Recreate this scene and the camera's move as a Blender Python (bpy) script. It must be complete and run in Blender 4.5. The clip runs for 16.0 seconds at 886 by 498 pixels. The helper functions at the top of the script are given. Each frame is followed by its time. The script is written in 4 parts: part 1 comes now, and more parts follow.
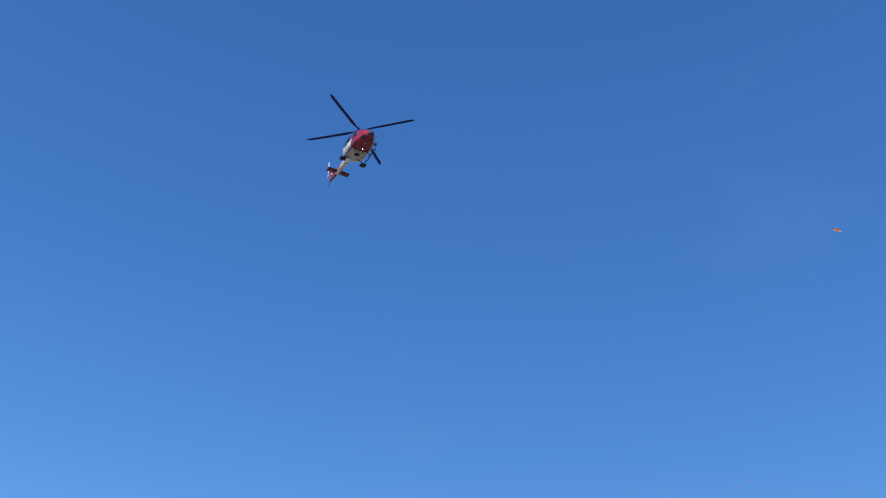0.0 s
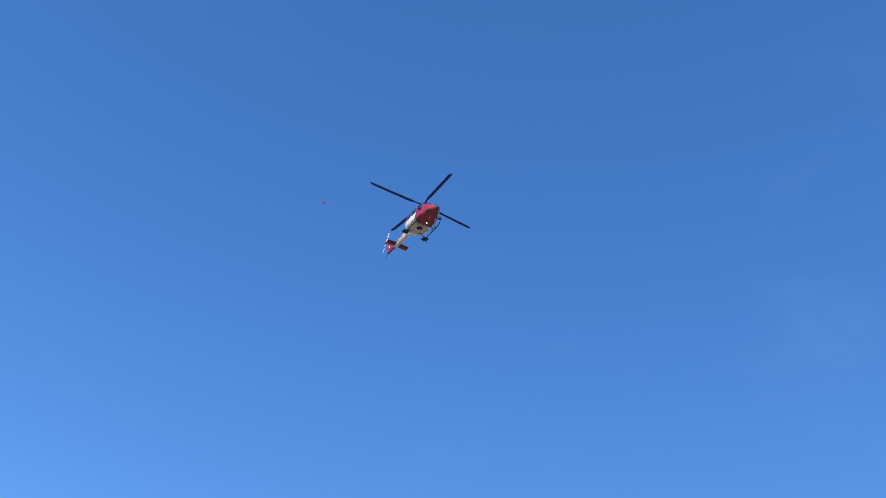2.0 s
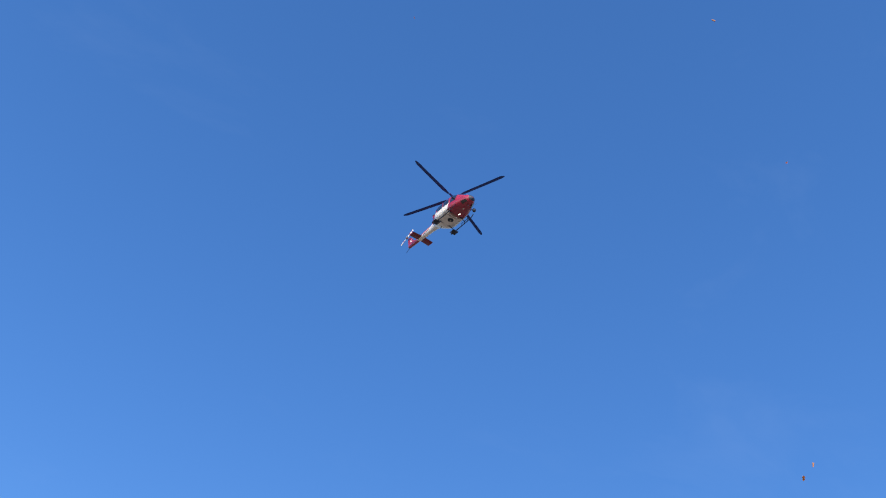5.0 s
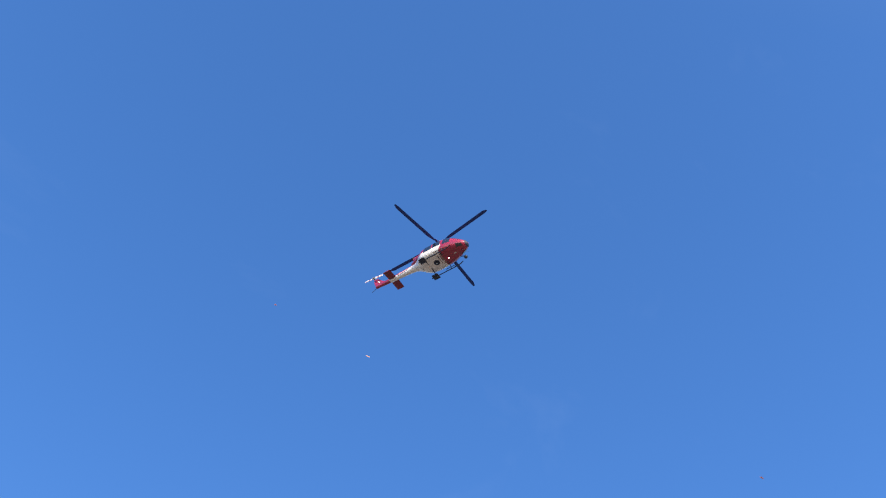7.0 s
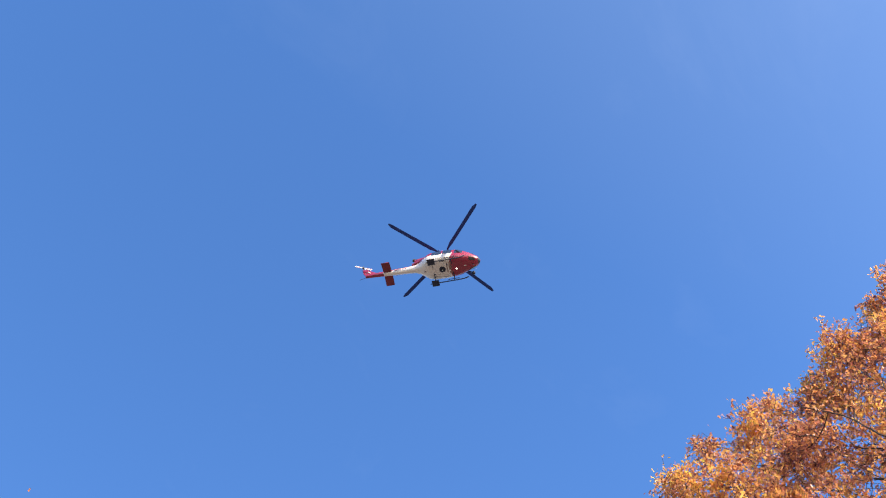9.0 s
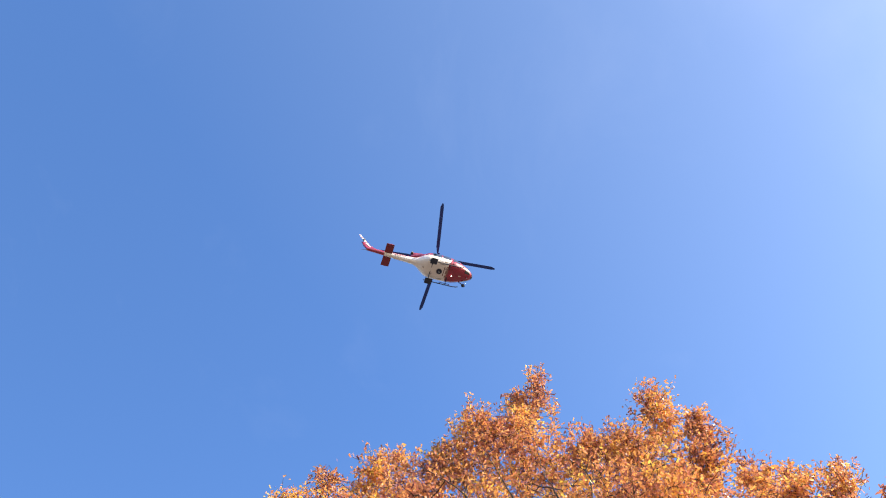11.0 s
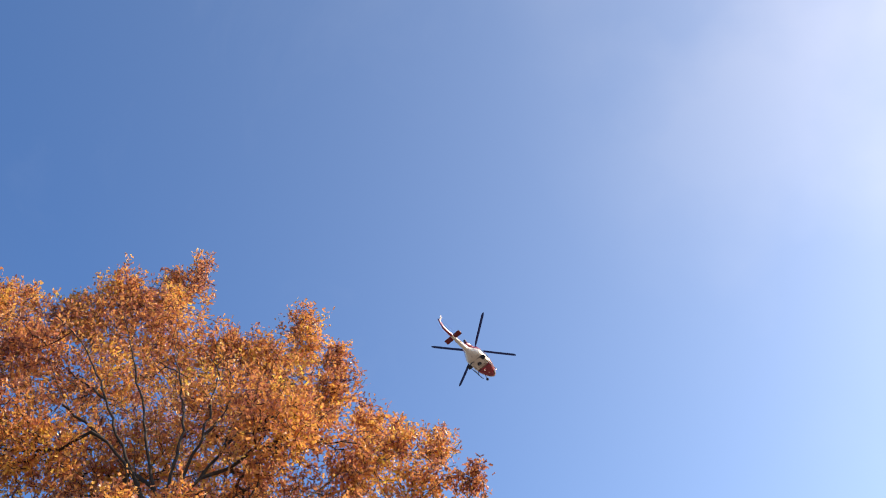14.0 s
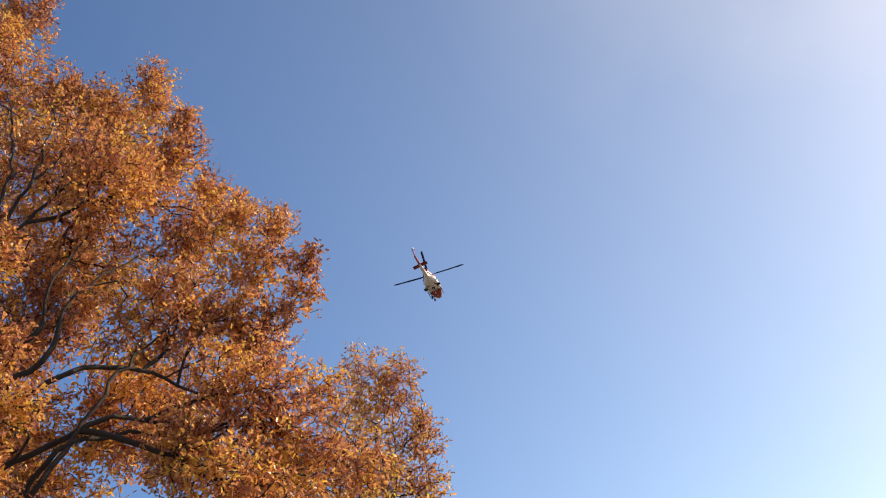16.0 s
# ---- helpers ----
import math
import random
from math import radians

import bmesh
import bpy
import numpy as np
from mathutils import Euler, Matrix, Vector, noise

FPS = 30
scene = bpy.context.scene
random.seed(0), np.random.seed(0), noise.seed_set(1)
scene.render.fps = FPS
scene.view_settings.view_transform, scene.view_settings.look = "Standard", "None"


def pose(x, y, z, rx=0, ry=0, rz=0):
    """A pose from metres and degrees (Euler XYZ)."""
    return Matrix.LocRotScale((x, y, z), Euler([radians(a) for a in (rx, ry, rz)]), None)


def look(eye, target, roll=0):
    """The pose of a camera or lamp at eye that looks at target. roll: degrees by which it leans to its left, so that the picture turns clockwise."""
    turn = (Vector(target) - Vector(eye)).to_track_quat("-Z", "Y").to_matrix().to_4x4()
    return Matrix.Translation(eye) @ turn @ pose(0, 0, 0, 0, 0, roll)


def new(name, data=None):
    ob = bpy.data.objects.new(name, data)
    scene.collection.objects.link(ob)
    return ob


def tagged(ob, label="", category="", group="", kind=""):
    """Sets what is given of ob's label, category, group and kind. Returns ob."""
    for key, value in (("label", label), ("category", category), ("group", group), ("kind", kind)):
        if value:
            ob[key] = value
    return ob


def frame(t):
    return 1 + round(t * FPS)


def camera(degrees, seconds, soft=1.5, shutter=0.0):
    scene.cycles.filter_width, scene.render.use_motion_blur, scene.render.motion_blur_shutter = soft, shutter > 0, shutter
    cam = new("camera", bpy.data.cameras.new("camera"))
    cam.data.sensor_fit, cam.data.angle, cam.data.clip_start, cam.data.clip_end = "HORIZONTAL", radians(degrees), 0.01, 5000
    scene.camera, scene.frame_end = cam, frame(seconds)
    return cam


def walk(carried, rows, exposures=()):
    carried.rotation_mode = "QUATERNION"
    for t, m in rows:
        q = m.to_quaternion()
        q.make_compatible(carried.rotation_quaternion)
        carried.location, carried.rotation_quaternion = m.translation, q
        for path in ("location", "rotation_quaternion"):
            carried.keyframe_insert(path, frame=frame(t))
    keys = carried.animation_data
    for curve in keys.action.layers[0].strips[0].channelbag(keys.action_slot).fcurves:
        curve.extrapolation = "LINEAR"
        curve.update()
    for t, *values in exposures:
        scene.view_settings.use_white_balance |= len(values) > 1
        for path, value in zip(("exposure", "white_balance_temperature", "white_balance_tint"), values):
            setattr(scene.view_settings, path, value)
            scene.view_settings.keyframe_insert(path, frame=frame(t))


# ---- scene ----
cam = camera(50.93, 16.0, soft=1.1)
EYE = (0.0, 0.0, 1.6)
CAMERA_TURNS = [
    (0.0, 123.87, -1.37, 112.36), (0.5, 128.33, -1.84, 113.32), (1.0, 129.66, -3.48, 112.64),
    (1.5, 129.85, -3.91, 112.37), (2.0, 129.82, -4.47, 112.91), (2.5, 129.48, -6.09, 112.23),
    (3.0, 129.74, -5.70, 112.23), (3.5, 130.11, -5.39, 111.95), (4.0, 130.81, -5.70, 111.16),
    (6.5, 144.43, -2.57, 93.66), (7.0, 147.55, -2.94, 87.72), (7.5, 150.42, -2.92, 80.02),
    (8.0, 152.93, -1.32, 75.77), (8.5, 154.78, -0.02, 71.41), (9.0, 156.18, 1.55, 65.07),
    (9.2, 156.50, 2.26, 62.16), (11.3, 153.08, 10.20, 34.60), (11.5, 152.26, 10.82, 31.99),
    (12.0, 150.76, 11.83, 24.49), (12.5, 147.42, 12.63, 18.89), (13.0, 146.50, 12.90, 15.20),
    (13.5, 145.71, 13.13, 13.08), (14.0, 143.09, 13.86, 10.08), (14.5, 140.02, 14.54, 7.22),
    (15.0, 133.92, 14.32, 3.81), (15.5, 130.74, 14.44, 0.04), (16.0, 127.23, 13.98, -2.96)]
EXPOSURES = [(0.0, 0.40, 6200, 7), (1.0, 0.68, 6300, 7), (4.0, 0.74, 6500, 7.5), (7.0, 1.05, 6600, 9), (8.0, 1.20, 7000, 10),
             (9.0, 1.33, 7100, 11.5), (11.5, 1.44, 7900, 14), (12.5, 1.11, 8000, 13), (14.0, 0.93, 8300, 14), (16.0, 0.54, 8850, 13)]
walk(cam, [(t, pose(*EYE, rx, ry, rz)) for t, rx, ry, rz in CAMERA_TURNS], exposures=EXPOSURES)

# ---- sky and sun ----
SUN_AZIMUTH, SUN_ELEVATION = 76.0, 32.0          # degrees clockwise from +y, and above the horizon


def sky():
    world = bpy.data.worlds.new("sky")
    scene.world = world
    world.use_nodes = True
    nt = world.node_tree
    nt.nodes.clear()
    out = nt.nodes.new("ShaderNodeOutputWorld")
    bg = nt.nodes.new("ShaderNodeBackground")
    tex = nt.nodes.new("ShaderNodeTexSky")
    tex.sky_type = "NISHITA"
    tex.sun_disc = False
    tex.sun_elevation = radians(SUN_ELEVATION)
    tex.sun_rotation = radians(SUN_AZIMUTH)
    tex.altitude = 200
    tex.air_density, tex.dust_density, tex.ozone_density = 1.0, 0.75, 2.5
    # thin uneven cirrus veil
    co = nt.nodes.new("ShaderNodeTexCoord")
    mapping = nt.nodes.new("ShaderNodeMapping")
    mapping.inputs["Scale"].default_value = (1.0, 2.2, 2.6)
    mapping.inputs["Rotation"].default_value = (0.3, 0.5, 0.9)
    n1 = nt.nodes.new("ShaderNodeTexNoise")
    n1.inputs["Scale"].default_value, n1.inputs["Detail"].default_value = 2.6, 9.0
    n1.inputs["Roughness"].default_value = 0.62
    n1.inputs["Distortion"].default_value = 0.5
    ramp = nt.nodes.new("ShaderNodeMapRange")
    ramp.inputs["From Min"].default_value, ramp.inputs["From Max"].default_value = 0.56, 0.85
    ramp.inputs["To Max"].default_value = 0.032
    mix = nt.nodes.new("ShaderNodeMix")
    mix.data_type = "RGBA"
    gain = nt.nodes.new("ShaderNodeMix")
    gain.data_type = "RGBA"
    gain.inputs["Factor"].default_value = 0.75
    gain.inputs["B"].default_value = (4.0, 4.6, 5.4, 1)
    link = nt.links.new
    turn = nt.nodes.new("ShaderNodeVectorRotate")
    turn.rotation_type = "Z_AXIS"
    turn.inputs["Angle"].default_value = radians(49)
    link(co.outputs["Generated"], turn.inputs["Vector"])
    link(turn.outputs["Vector"], mapping.inputs["Vector"])
    link(mapping.outputs["Vector"], n1.inputs["Vector"])
    link(n1.outputs["Fac"], ramp.inputs["Value"])
    deep = nt.nodes.new("ShaderNodeHueSaturation")
    deep.inputs["Saturation"].default_value = 1.29
    deep.inputs["Hue"].default_value = 0.5105
    # the gradient of this day's sky: even towards the horizon away from the sun, brighter on the sun's side
    way = nt.nodes.new("ShaderNodeSeparateXYZ")
    link(co.outputs["Generated"], way.inputs[0])
    dot = nt.nodes.new("ShaderNodeVectorMath")
    dot.operation = "DOT_PRODUCT"
    dot.inputs[1].default_value = SUN_WAY
    link(co.outputs["Generated"], dot.inputs[0])

    def sums(op, a, b):
        node = nt.nodes.new("ShaderNodeMath")
        node.operation = op
        for socket, value in zip(node.inputs, (a, b)):
            if isinstance(value, float):
                socket.default_value = value
            else:
                link(value, socket)
        return node.outputs[0]

    def horner(x, coeffs):
        total = sums("MULTIPLY", x, coeffs[0])
        for k in coeffs[1:]:
            total = sums("MULTIPLY", sums("ADD", total, k), x)
        return total

    up = sums("MAXIMUM", way.outputs["Z"], 0.25)
    stops = sums("ADD", horner(up, (0.636, -0.13)), horner(dot.outputs["Value"], (-0.60, 0.95, -0.42)))
    grade = sums("POWER", 2.0, sums("MULTIPLY", sums("SUBTRACT", stops, 0.35), -SKY_GRADE))
    graded = nt.nodes.new("ShaderNodeVectorMath")
    graded.operation = "SCALE"
    link(tex.outputs["Color"], graded.inputs[0])
    link(grade, graded.inputs["Scale"])
    link(graded.outputs[0], deep.inputs["Color"])
    # the haze on the sun's side is paler than the open sky
    pale = nt.nodes.new("ShaderNodeMapRange")
    pale.inputs["From Min"].default_value, pale.inputs["From Max"].default_value = 0.30, 1.08
    pale.inputs["To Min"].default_value, pale.inputs["To Max"].default_value = 1.0, 0.0
    link(dot.outputs["Value"], pale.inputs["Value"])
    link(pale.outputs["Result"], deep.inputs["Fac"])
    # a thin even veil over the whole sky
    even = nt.nodes.new("ShaderNodeMix")
    even.data_type = "RGBA"
    even.inputs["Factor"].default_value = 0.22
    even.inputs["B"].default_value = (0.34, 0.86, 2.05, 1)
    link(deep.outputs["Color"], even.inputs["A"])
    link(even.outputs["Result"], gain.inputs["A"])
    link(ramp.outputs["Result"], mix.inputs["Factor"])
    link(even.outputs["Result"], mix.inputs["A"])
    link(gain.outputs["Result"], mix.inputs["B"])
    # soft uneven whitish haze round the sun
    n2 = nt.nodes.new("ShaderNodeTexNoise")
    n2.inputs["Scale"].default_value, n2.inputs["Detail"].default_value = 4.6, 7.0
    n2.inputs["Roughness"].default_value = 0.5
    link(co.outputs["Generated"], n2.inputs["Vector"])
    soft = nt.nodes.new("ShaderNodeMapRange")
    soft.inputs["From Min"].default_value, soft.inputs["From Max"].default_value = 0.44, 0.66
    soft.inputs["To Max"].default_value = 0.13
    link(n2.outputs["Fac"], soft.inputs["Value"])
    glow = nt.nodes.new("ShaderNodeMapRange")
    glow.inputs["From Min"].default_value, glow.inputs["From Max"].default_value = 0.70, 1.0
    link(dot.outputs["Value"], glow.inputs["Value"])
    both = nt.nodes.new("ShaderNodeMath")
    both.operation = "MULTIPLY"
    link(soft.outputs["Result"], both.inputs[0])
    link(glow.outputs["Result"], both.inputs[1])
    veil = nt.nodes.new("ShaderNodeMix")
    veil.data_type = "RGBA"
    veil.inputs["B"].default_value = (5.4, 5.6, 5.9, 1)
    link(both.outputs[0], veil.inputs["Factor"])
    link(mix.outputs["Result"], veil.inputs["A"])
    link(veil.outputs["Result"], bg.inputs["Color"])
    bg.inputs["Strength"].default_value = SKY_STRENGTH
    link(bg.outputs["Background"], out.inputs["Surface"])


SKY_STRENGTH = 0.15
SKY_GRADE = 0.9
SUN_STRENGTH = 3.9
sa, se = radians(SUN_AZIMUTH), radians(SUN_ELEVATION)
SUN_WAY = Vector((math.sin(sa) * math.cos(se), math.cos(sa) * math.cos(se), math.sin(se)))
sky()
sun_data = bpy.data.lights.new("sun", "SUN")
sun_data.energy, sun_data.angle, sun_data.color = SUN_STRENGTH, radians(0.53), (1.0, 0.93, 0.83)
sun = new("sun", sun_data)
sun.matrix_world = look(SUN_WAY * 300, (0, 0, 0))


# ---- materials ----
def material(name, colour, rough=0.5, metal=0.0, spread=0.12, scale=6.0, bump=0.0, coat=0.0):
    """A paint or other plain surface with two scales of variation."""
    m = bpy.data.materials.new(name)
    m.use_nodes = True
    nt = m.node_tree
    b = nt.nodes["Principled BSDF"]
    co = nt.nodes.new("ShaderNodeTexCoord")
    big = nt.nodes.new("ShaderNodeTexNoise")
    big.inputs["Scale"].default_value, big.inputs["Detail"].default_value = scale * 0.2, 4
    fine = nt.nodes.new("ShaderNodeTexNoise")
    fine.inputs["Scale"].default_value, fine.inputs["Detail"].default_value = scale * 4, 6
    add = nt.nodes.new("ShaderNodeMath")
    add.operation = "ADD"
    rng = nt.nodes.new("ShaderNodeMapRange")
    rng.inputs["From Min"].default_value, rng.inputs["From Max"].default_value = 0.6, 1.4
    rng.inputs["To Min"].default_value, rng.inputs["To Max"].default_value = 1 - spread, 1 + spread
    mul = nt.nodes.new("ShaderNodeVectorMath")
    mul.operation = "SCALE"
    mul.inputs[0].default_value = colour
    for n in (big, fine):
        nt.links.new(co.outputs["Object"], n.inputs["Vector"])
    nt.links.new(big.outputs["Fac"], add.inputs[0])
    nt.links.new(fine.outputs["Fac"], add.inputs[1])
    nt.links.new(add.outputs[0], rng.inputs["Value"])
    nt.links.new(rng.outputs["Result"], mul.inputs["Scale"])
    nt.links.new(mul.outputs[0], b.inputs["Base Color"])
    rr = nt.nodes.new("ShaderNodeMapRange")
    rr.inputs["To Min"].default_value, rr.inputs["To Max"].default_value = rough * 0.8, min(1, rough * 1.2)
    nt.links.new(fine.outputs["Fac"], rr.inputs["Value"])
    nt.links.new(rr.outputs["Result"], b.inputs["Roughness"])
    b.inputs["Metallic"].default_value = metal
    b.inputs["Coat Weight"].default_value = coat
    b.inputs["Coat Roughness"].default_value = 0.08
    if bump:
        bp = nt.nodes.new("ShaderNodeBump")
        bp.inputs["Strength"].default_value, bp.inputs["Distance"].default_value = bump, 0.02
        nt.links.new(fine.outputs["Fac"], bp.inputs["Height"])
        nt.links.new(bp.outputs["Normal"], b.inputs["Normal"])
    return m


RED = (0.27, 0.013, 0.040)
WHITE = (0.69, 0.635, 0.60)
BLACK = (0.012, 0.012, 0.015)


def livery(name, tests):
    """Aircraft paint: white, turning red where any test (axis, sign, limit, slope axis, slope) holds."""
    m = material(name, WHITE, 0.30, 0, 0.07, 3.0, coat=0.4)
    nt = m.node_tree
    b = nt.nodes["Principled BSDF"]
    white = b.inputs["Base Color"].links[0].from_socket
    co = nt.nodes.new("ShaderNodeTexCoord")
    sep = nt.nodes.new("ShaderNodeSeparateXYZ")
    nt.links.new(co.outputs["Object"], sep.inputs[0])
    total = None
    for axis, sign, limit, saxis, slope in tests:
        ma = nt.nodes.new("ShaderNodeMath")
        ma.operation = "MULTIPLY_ADD"
        nt.links.new(sep.outputs[saxis], ma.inputs[0])
        ma.inputs[1].default_value = slope
        nt.links.new(sep.outputs[axis], ma.inputs[2])
        cmp = nt.nodes.new("ShaderNodeMath")
        cmp.operation = "GREATER_THAN" if sign > 0 else "LESS_THAN"
        nt.links.new(ma.outputs[0], cmp.inputs[0])
        cmp.inputs[1].default_value = limit
        if total is None:
            total = cmp.outputs[0]
        else:
            mx = nt.nodes.new("ShaderNodeMath")
            mx.operation = "MAXIMUM"
            nt.links.new(total, mx.inputs[0])
            nt.links.new(cmp.outputs[0], mx.inputs[1])
            total = mx.outputs[0]
    mix = nt.nodes.new("ShaderNodeMix")
    mix.data_type = "RGBA"
    nt.links.new(total, mix.inputs["Factor"])
    nt.links.new(white, mix.inputs["A"])
    mix.inputs["B"].default_value = (*RED, 1)
    nt.links.new(mix.outputs["Result"], b.inputs["Base Color"])
    return m


M_HULL = livery("hull_paint", [("X", 1, 0.62, "Z", -0.45), ("Z", 1, 1.55, "X", 0.06)])
M_BOOM = livery("boom_paint", [("Z", 1, 1.80, "X", -0.02), ("X", -1, -5.80, "Z", 0.5)])
M_RED = material("red_paint", RED, 0.30, 0, 0.10, 3.0, coat=0.4)
M_PINK = material("faded_red_marking", (0.46, 0.22, 0.22), 0.45)
# darker copy of the red: the tailplane's underside shade put into its colour
M_RED_SHADED = material("red_paint_shaded", (0.17, 0.012, 0.026), 0.4, 0, 0.12, 3.0)
M_WHITE = material("white_paint", WHITE, 0.35, 0, 0.06, 3.0, coat=0.3)
M_BLACK = material("black_paint", (0.012, 0.017, 0.040), 0.65, 0, 0.3, 4.0)
# dark rotor blades, with a blue cast put into the base colour
M_BLADE = material("blade_navy", (0.011, 0.040, 0.21), 0.8, 0, 0.3, 5.0)
M_GLASS = material("dark_glazing", (0.010, 0.011, 0.014), 0.06, 0, 0.1, 2.0, coat=1.0)
M_METAL = material("dull_metal", (0.30, 0.29, 0.28), 0.42, 0.9, 0.2, 8.0)
M_SOOT = material("sooty_steel", (0.06, 0.055, 0.05), 0.6, 0.7, 0.3, 8.0)


def lamp_material(name, colour, strength):
    m = bpy.data.materials.new(name)
    m.use_nodes = True
    b = m.node_tree.nodes["Principled BSDF"]
    b.inputs["Emission Color"].default_value = (*colour, 1)
    b.inputs["Emission Strength"].default_value = strength
    b.inputs["Base Color"].default_value = (0.8, 0.8, 0.8, 1)
    return m


M_LAMP = lamp_material("landing_lamp", (1.0, 0.97, 0.9), 4.0)


def leaf_material(name, stops, patch):
    """Autumn leaves: colour by leaf and by patch of the crown, some light through."""
    m = bpy.data.materials.new(name)
    m.use_nodes = True
    nt = m.node_tree
    nt.nodes.clear()
    out = nt.nodes.new("ShaderNodeOutputMaterial")
    geo = nt.nodes.new("ShaderNodeNewGeometry")
    co = nt.nodes.new("ShaderNodeTexCoord")
    noi = nt.nodes.new("ShaderNodeTexNoise")
    noi.inputs["Scale"].default_value, noi.inputs["Detail"].default_value = patch, 3
    nt.links.new(co.outputs["Object"], noi.inputs["Vector"])
    mr = nt.nodes.new("ShaderNodeMapRange")
    mr.inputs["From Min"].default_value, mr.inputs["From Max"].default_value = 0.3, 0.7
    nt.links.new(noi.outputs["Fac"], mr.inputs["Value"])
    mixf = nt.nodes.new("ShaderNodeMath")
    mixf.operation = "MULTIPLY_ADD"
    nt.links.new(geo.outputs["Random Per Island"], mixf.inputs[0])
    mixf.inputs[1].default_value = 0.56
    half = nt.nodes.new("ShaderNodeMath")
    half.operation = "MULTIPLY"
    half.inputs[1].default_value = 0.44
    nt.links.new(mr.outputs["Result"], half.inputs[0])
    nt.links.new(half.outputs[0], mixf.inputs[2])
    ramp = nt.nodes.new("ShaderNodeValToRGB")
    el = ramp.color_ramp.elements
    while len(el) < len(stops):
        el.new(0.5)
    for e, (p, c) in zip(el, stops):
        e.position, e.color = p, (*c, 1)
    nt.links.new(mixf.outputs[0], ramp.inputs["Fac"])
    fine = nt.nodes.new("ShaderNodeTexNoise")
    fine.inputs["Scale"].default_value = 30
    nt.links.new(co.outputs["Object"], fine.inputs["Vector"])
    sc = nt.nodes.new("ShaderNodeMapRange")
    sc.inputs["To Min"].default_value, sc.inputs["To Max"].default_value = 0.75, 1.25
    nt.links.new(fine.outputs["Fac"], sc.inputs["Value"])
    mul = nt.nodes.new("ShaderNodeVectorMath")
    mul.operation = "SCALE"
    nt.links.new(ramp.outputs["Color"], mul.inputs[0])
    nt.links.new(sc.outputs["Result"], mul.inputs["Scale"])
    b = nt.nodes.new("ShaderNodeBsdfPrincipled")
    b.inputs["Roughness"].default_value = 0.36
    b.inputs["Specular IOR Level"].default_value = 0.38
    tr = nt.nodes.new("ShaderNodeBsdfTranslucent")
    nt.links.new(mul.outputs[0], b.inputs["Base Color"])
    nt.links.new(mul.outputs[0], tr.inputs["Color"])
    mx = nt.nodes.new("ShaderNodeMixShader")
    mx.inputs["Fac"].default_value = 0.52
    nt.links.new(b.outputs[0], mx.inputs[1])
    nt.links.new(tr.outputs[0], mx.inputs[2])
    nt.links.new(mx.outputs[0], out.inputs["Surface"])
    return m


AUTUMN = [(0.10, (0.18, 0.066, 0.062)), (0.32, (0.45, 0.170, 0.110)), (0.52, (0.70, 0.305, 0.118)),
          (0.76, (0.80, 0.45, 0.112)), (0.94, (0.86, 0.64, 0.115))]
M_LEAF = leaf_material("oak_leaves", AUTUMN, 0.55)
# same palette shifted lighter: sunlight on the far oak put into its leaf colour
M_LEAF_B = leaf_material("far_leaves_lit", [(max(0.0, p - 0.09), (c[0], c[1] * 1.04, c[2])) for p, c in AUTUMN], 0.5)
M_BARK = material("bark", (0.030, 0.020, 0.016), 0.9, 0, 0.45, 7.0, bump=0.9)


def ground_material():
    m = bpy.data.materials.new("leaf_strewn_grass")
    m.use_nodes = True
    nt = m.node_tree
    b = nt.nodes["Principled BSDF"]
    co = nt.nodes.new("ShaderNodeTexCoord")
    a = nt.nodes.new("ShaderNodeTexNoise")
    a.inputs["Scale"].default_value, a.inputs["Detail"].default_value = 0.08, 8
    c = nt.nodes.new("ShaderNodeTexNoise")
    c.inputs["Scale"].default_value, c.inputs["Detail"].default_value = 7.0, 8
    ad = nt.nodes.new("ShaderNodeMath")
    ad.operation = "ADD"
    ramp = nt.nodes.new("ShaderNodeValToRGB")
    el = ramp.color_ramp.elements
    el.new(0.5)
    for e, (p, col) in zip(el, [(0.35, (0.07, 0.062, 0.042)), (0.5, (0.14, 0.112, 0.085)), (0.68, (0.22, 0.17, 0.135))]):
        e.position, e.color = p, (*col, 1)
    hf = nt.nodes.new("ShaderNodeMath")
    hf.operation = "MULTIPLY"
    hf.inputs[1].default_value = 0.5
    for n in (a, c):
        nt.links.new(co.outputs["Object"], n.inputs["Vector"])
    nt.links.new(a.outputs["Fac"], ad.inputs[0])
    nt.links.new(c.outputs["Fac"], ad.inputs[1])
    nt.links.new(ad.outputs[0], hf.inputs[0])
    nt.links.new(hf.outputs[0], ramp.inputs["Fac"])
    nt.links.new(ramp.outputs["Color"], b.inputs["Base Color"])
    b.inputs["Roughness"].default_value = 0.95
    bp = nt.nodes.new("ShaderNodeBump")
    bp.inputs["Strength"].default_value, bp.inputs["Distance"].default_value = 0.6, 0.05
    nt.links.new(c.outputs["Fac"], bp.inputs["Height"])
    nt.links.new(bp.outputs["Normal"], b.inputs["Normal"])
    return m


# ---- mesh helpers ----
def part(name, bm, mat, parent=None, label="", smooth=True):
    me = bpy.data.meshes.new(name)
    bmesh.ops.recalc_face_normals(bm, faces=bm.faces)
    bm.to_mesh(me)
    bm.free()
    me.materials.append(mat)
    if smooth:
        me.shade_smooth()
        me.set_sharp_from_angle(angle=radians(40))
    ob = new(name, me)
    if parent:
        ob.parent = parent
    if label:
        tagged(ob, label)
    return ob


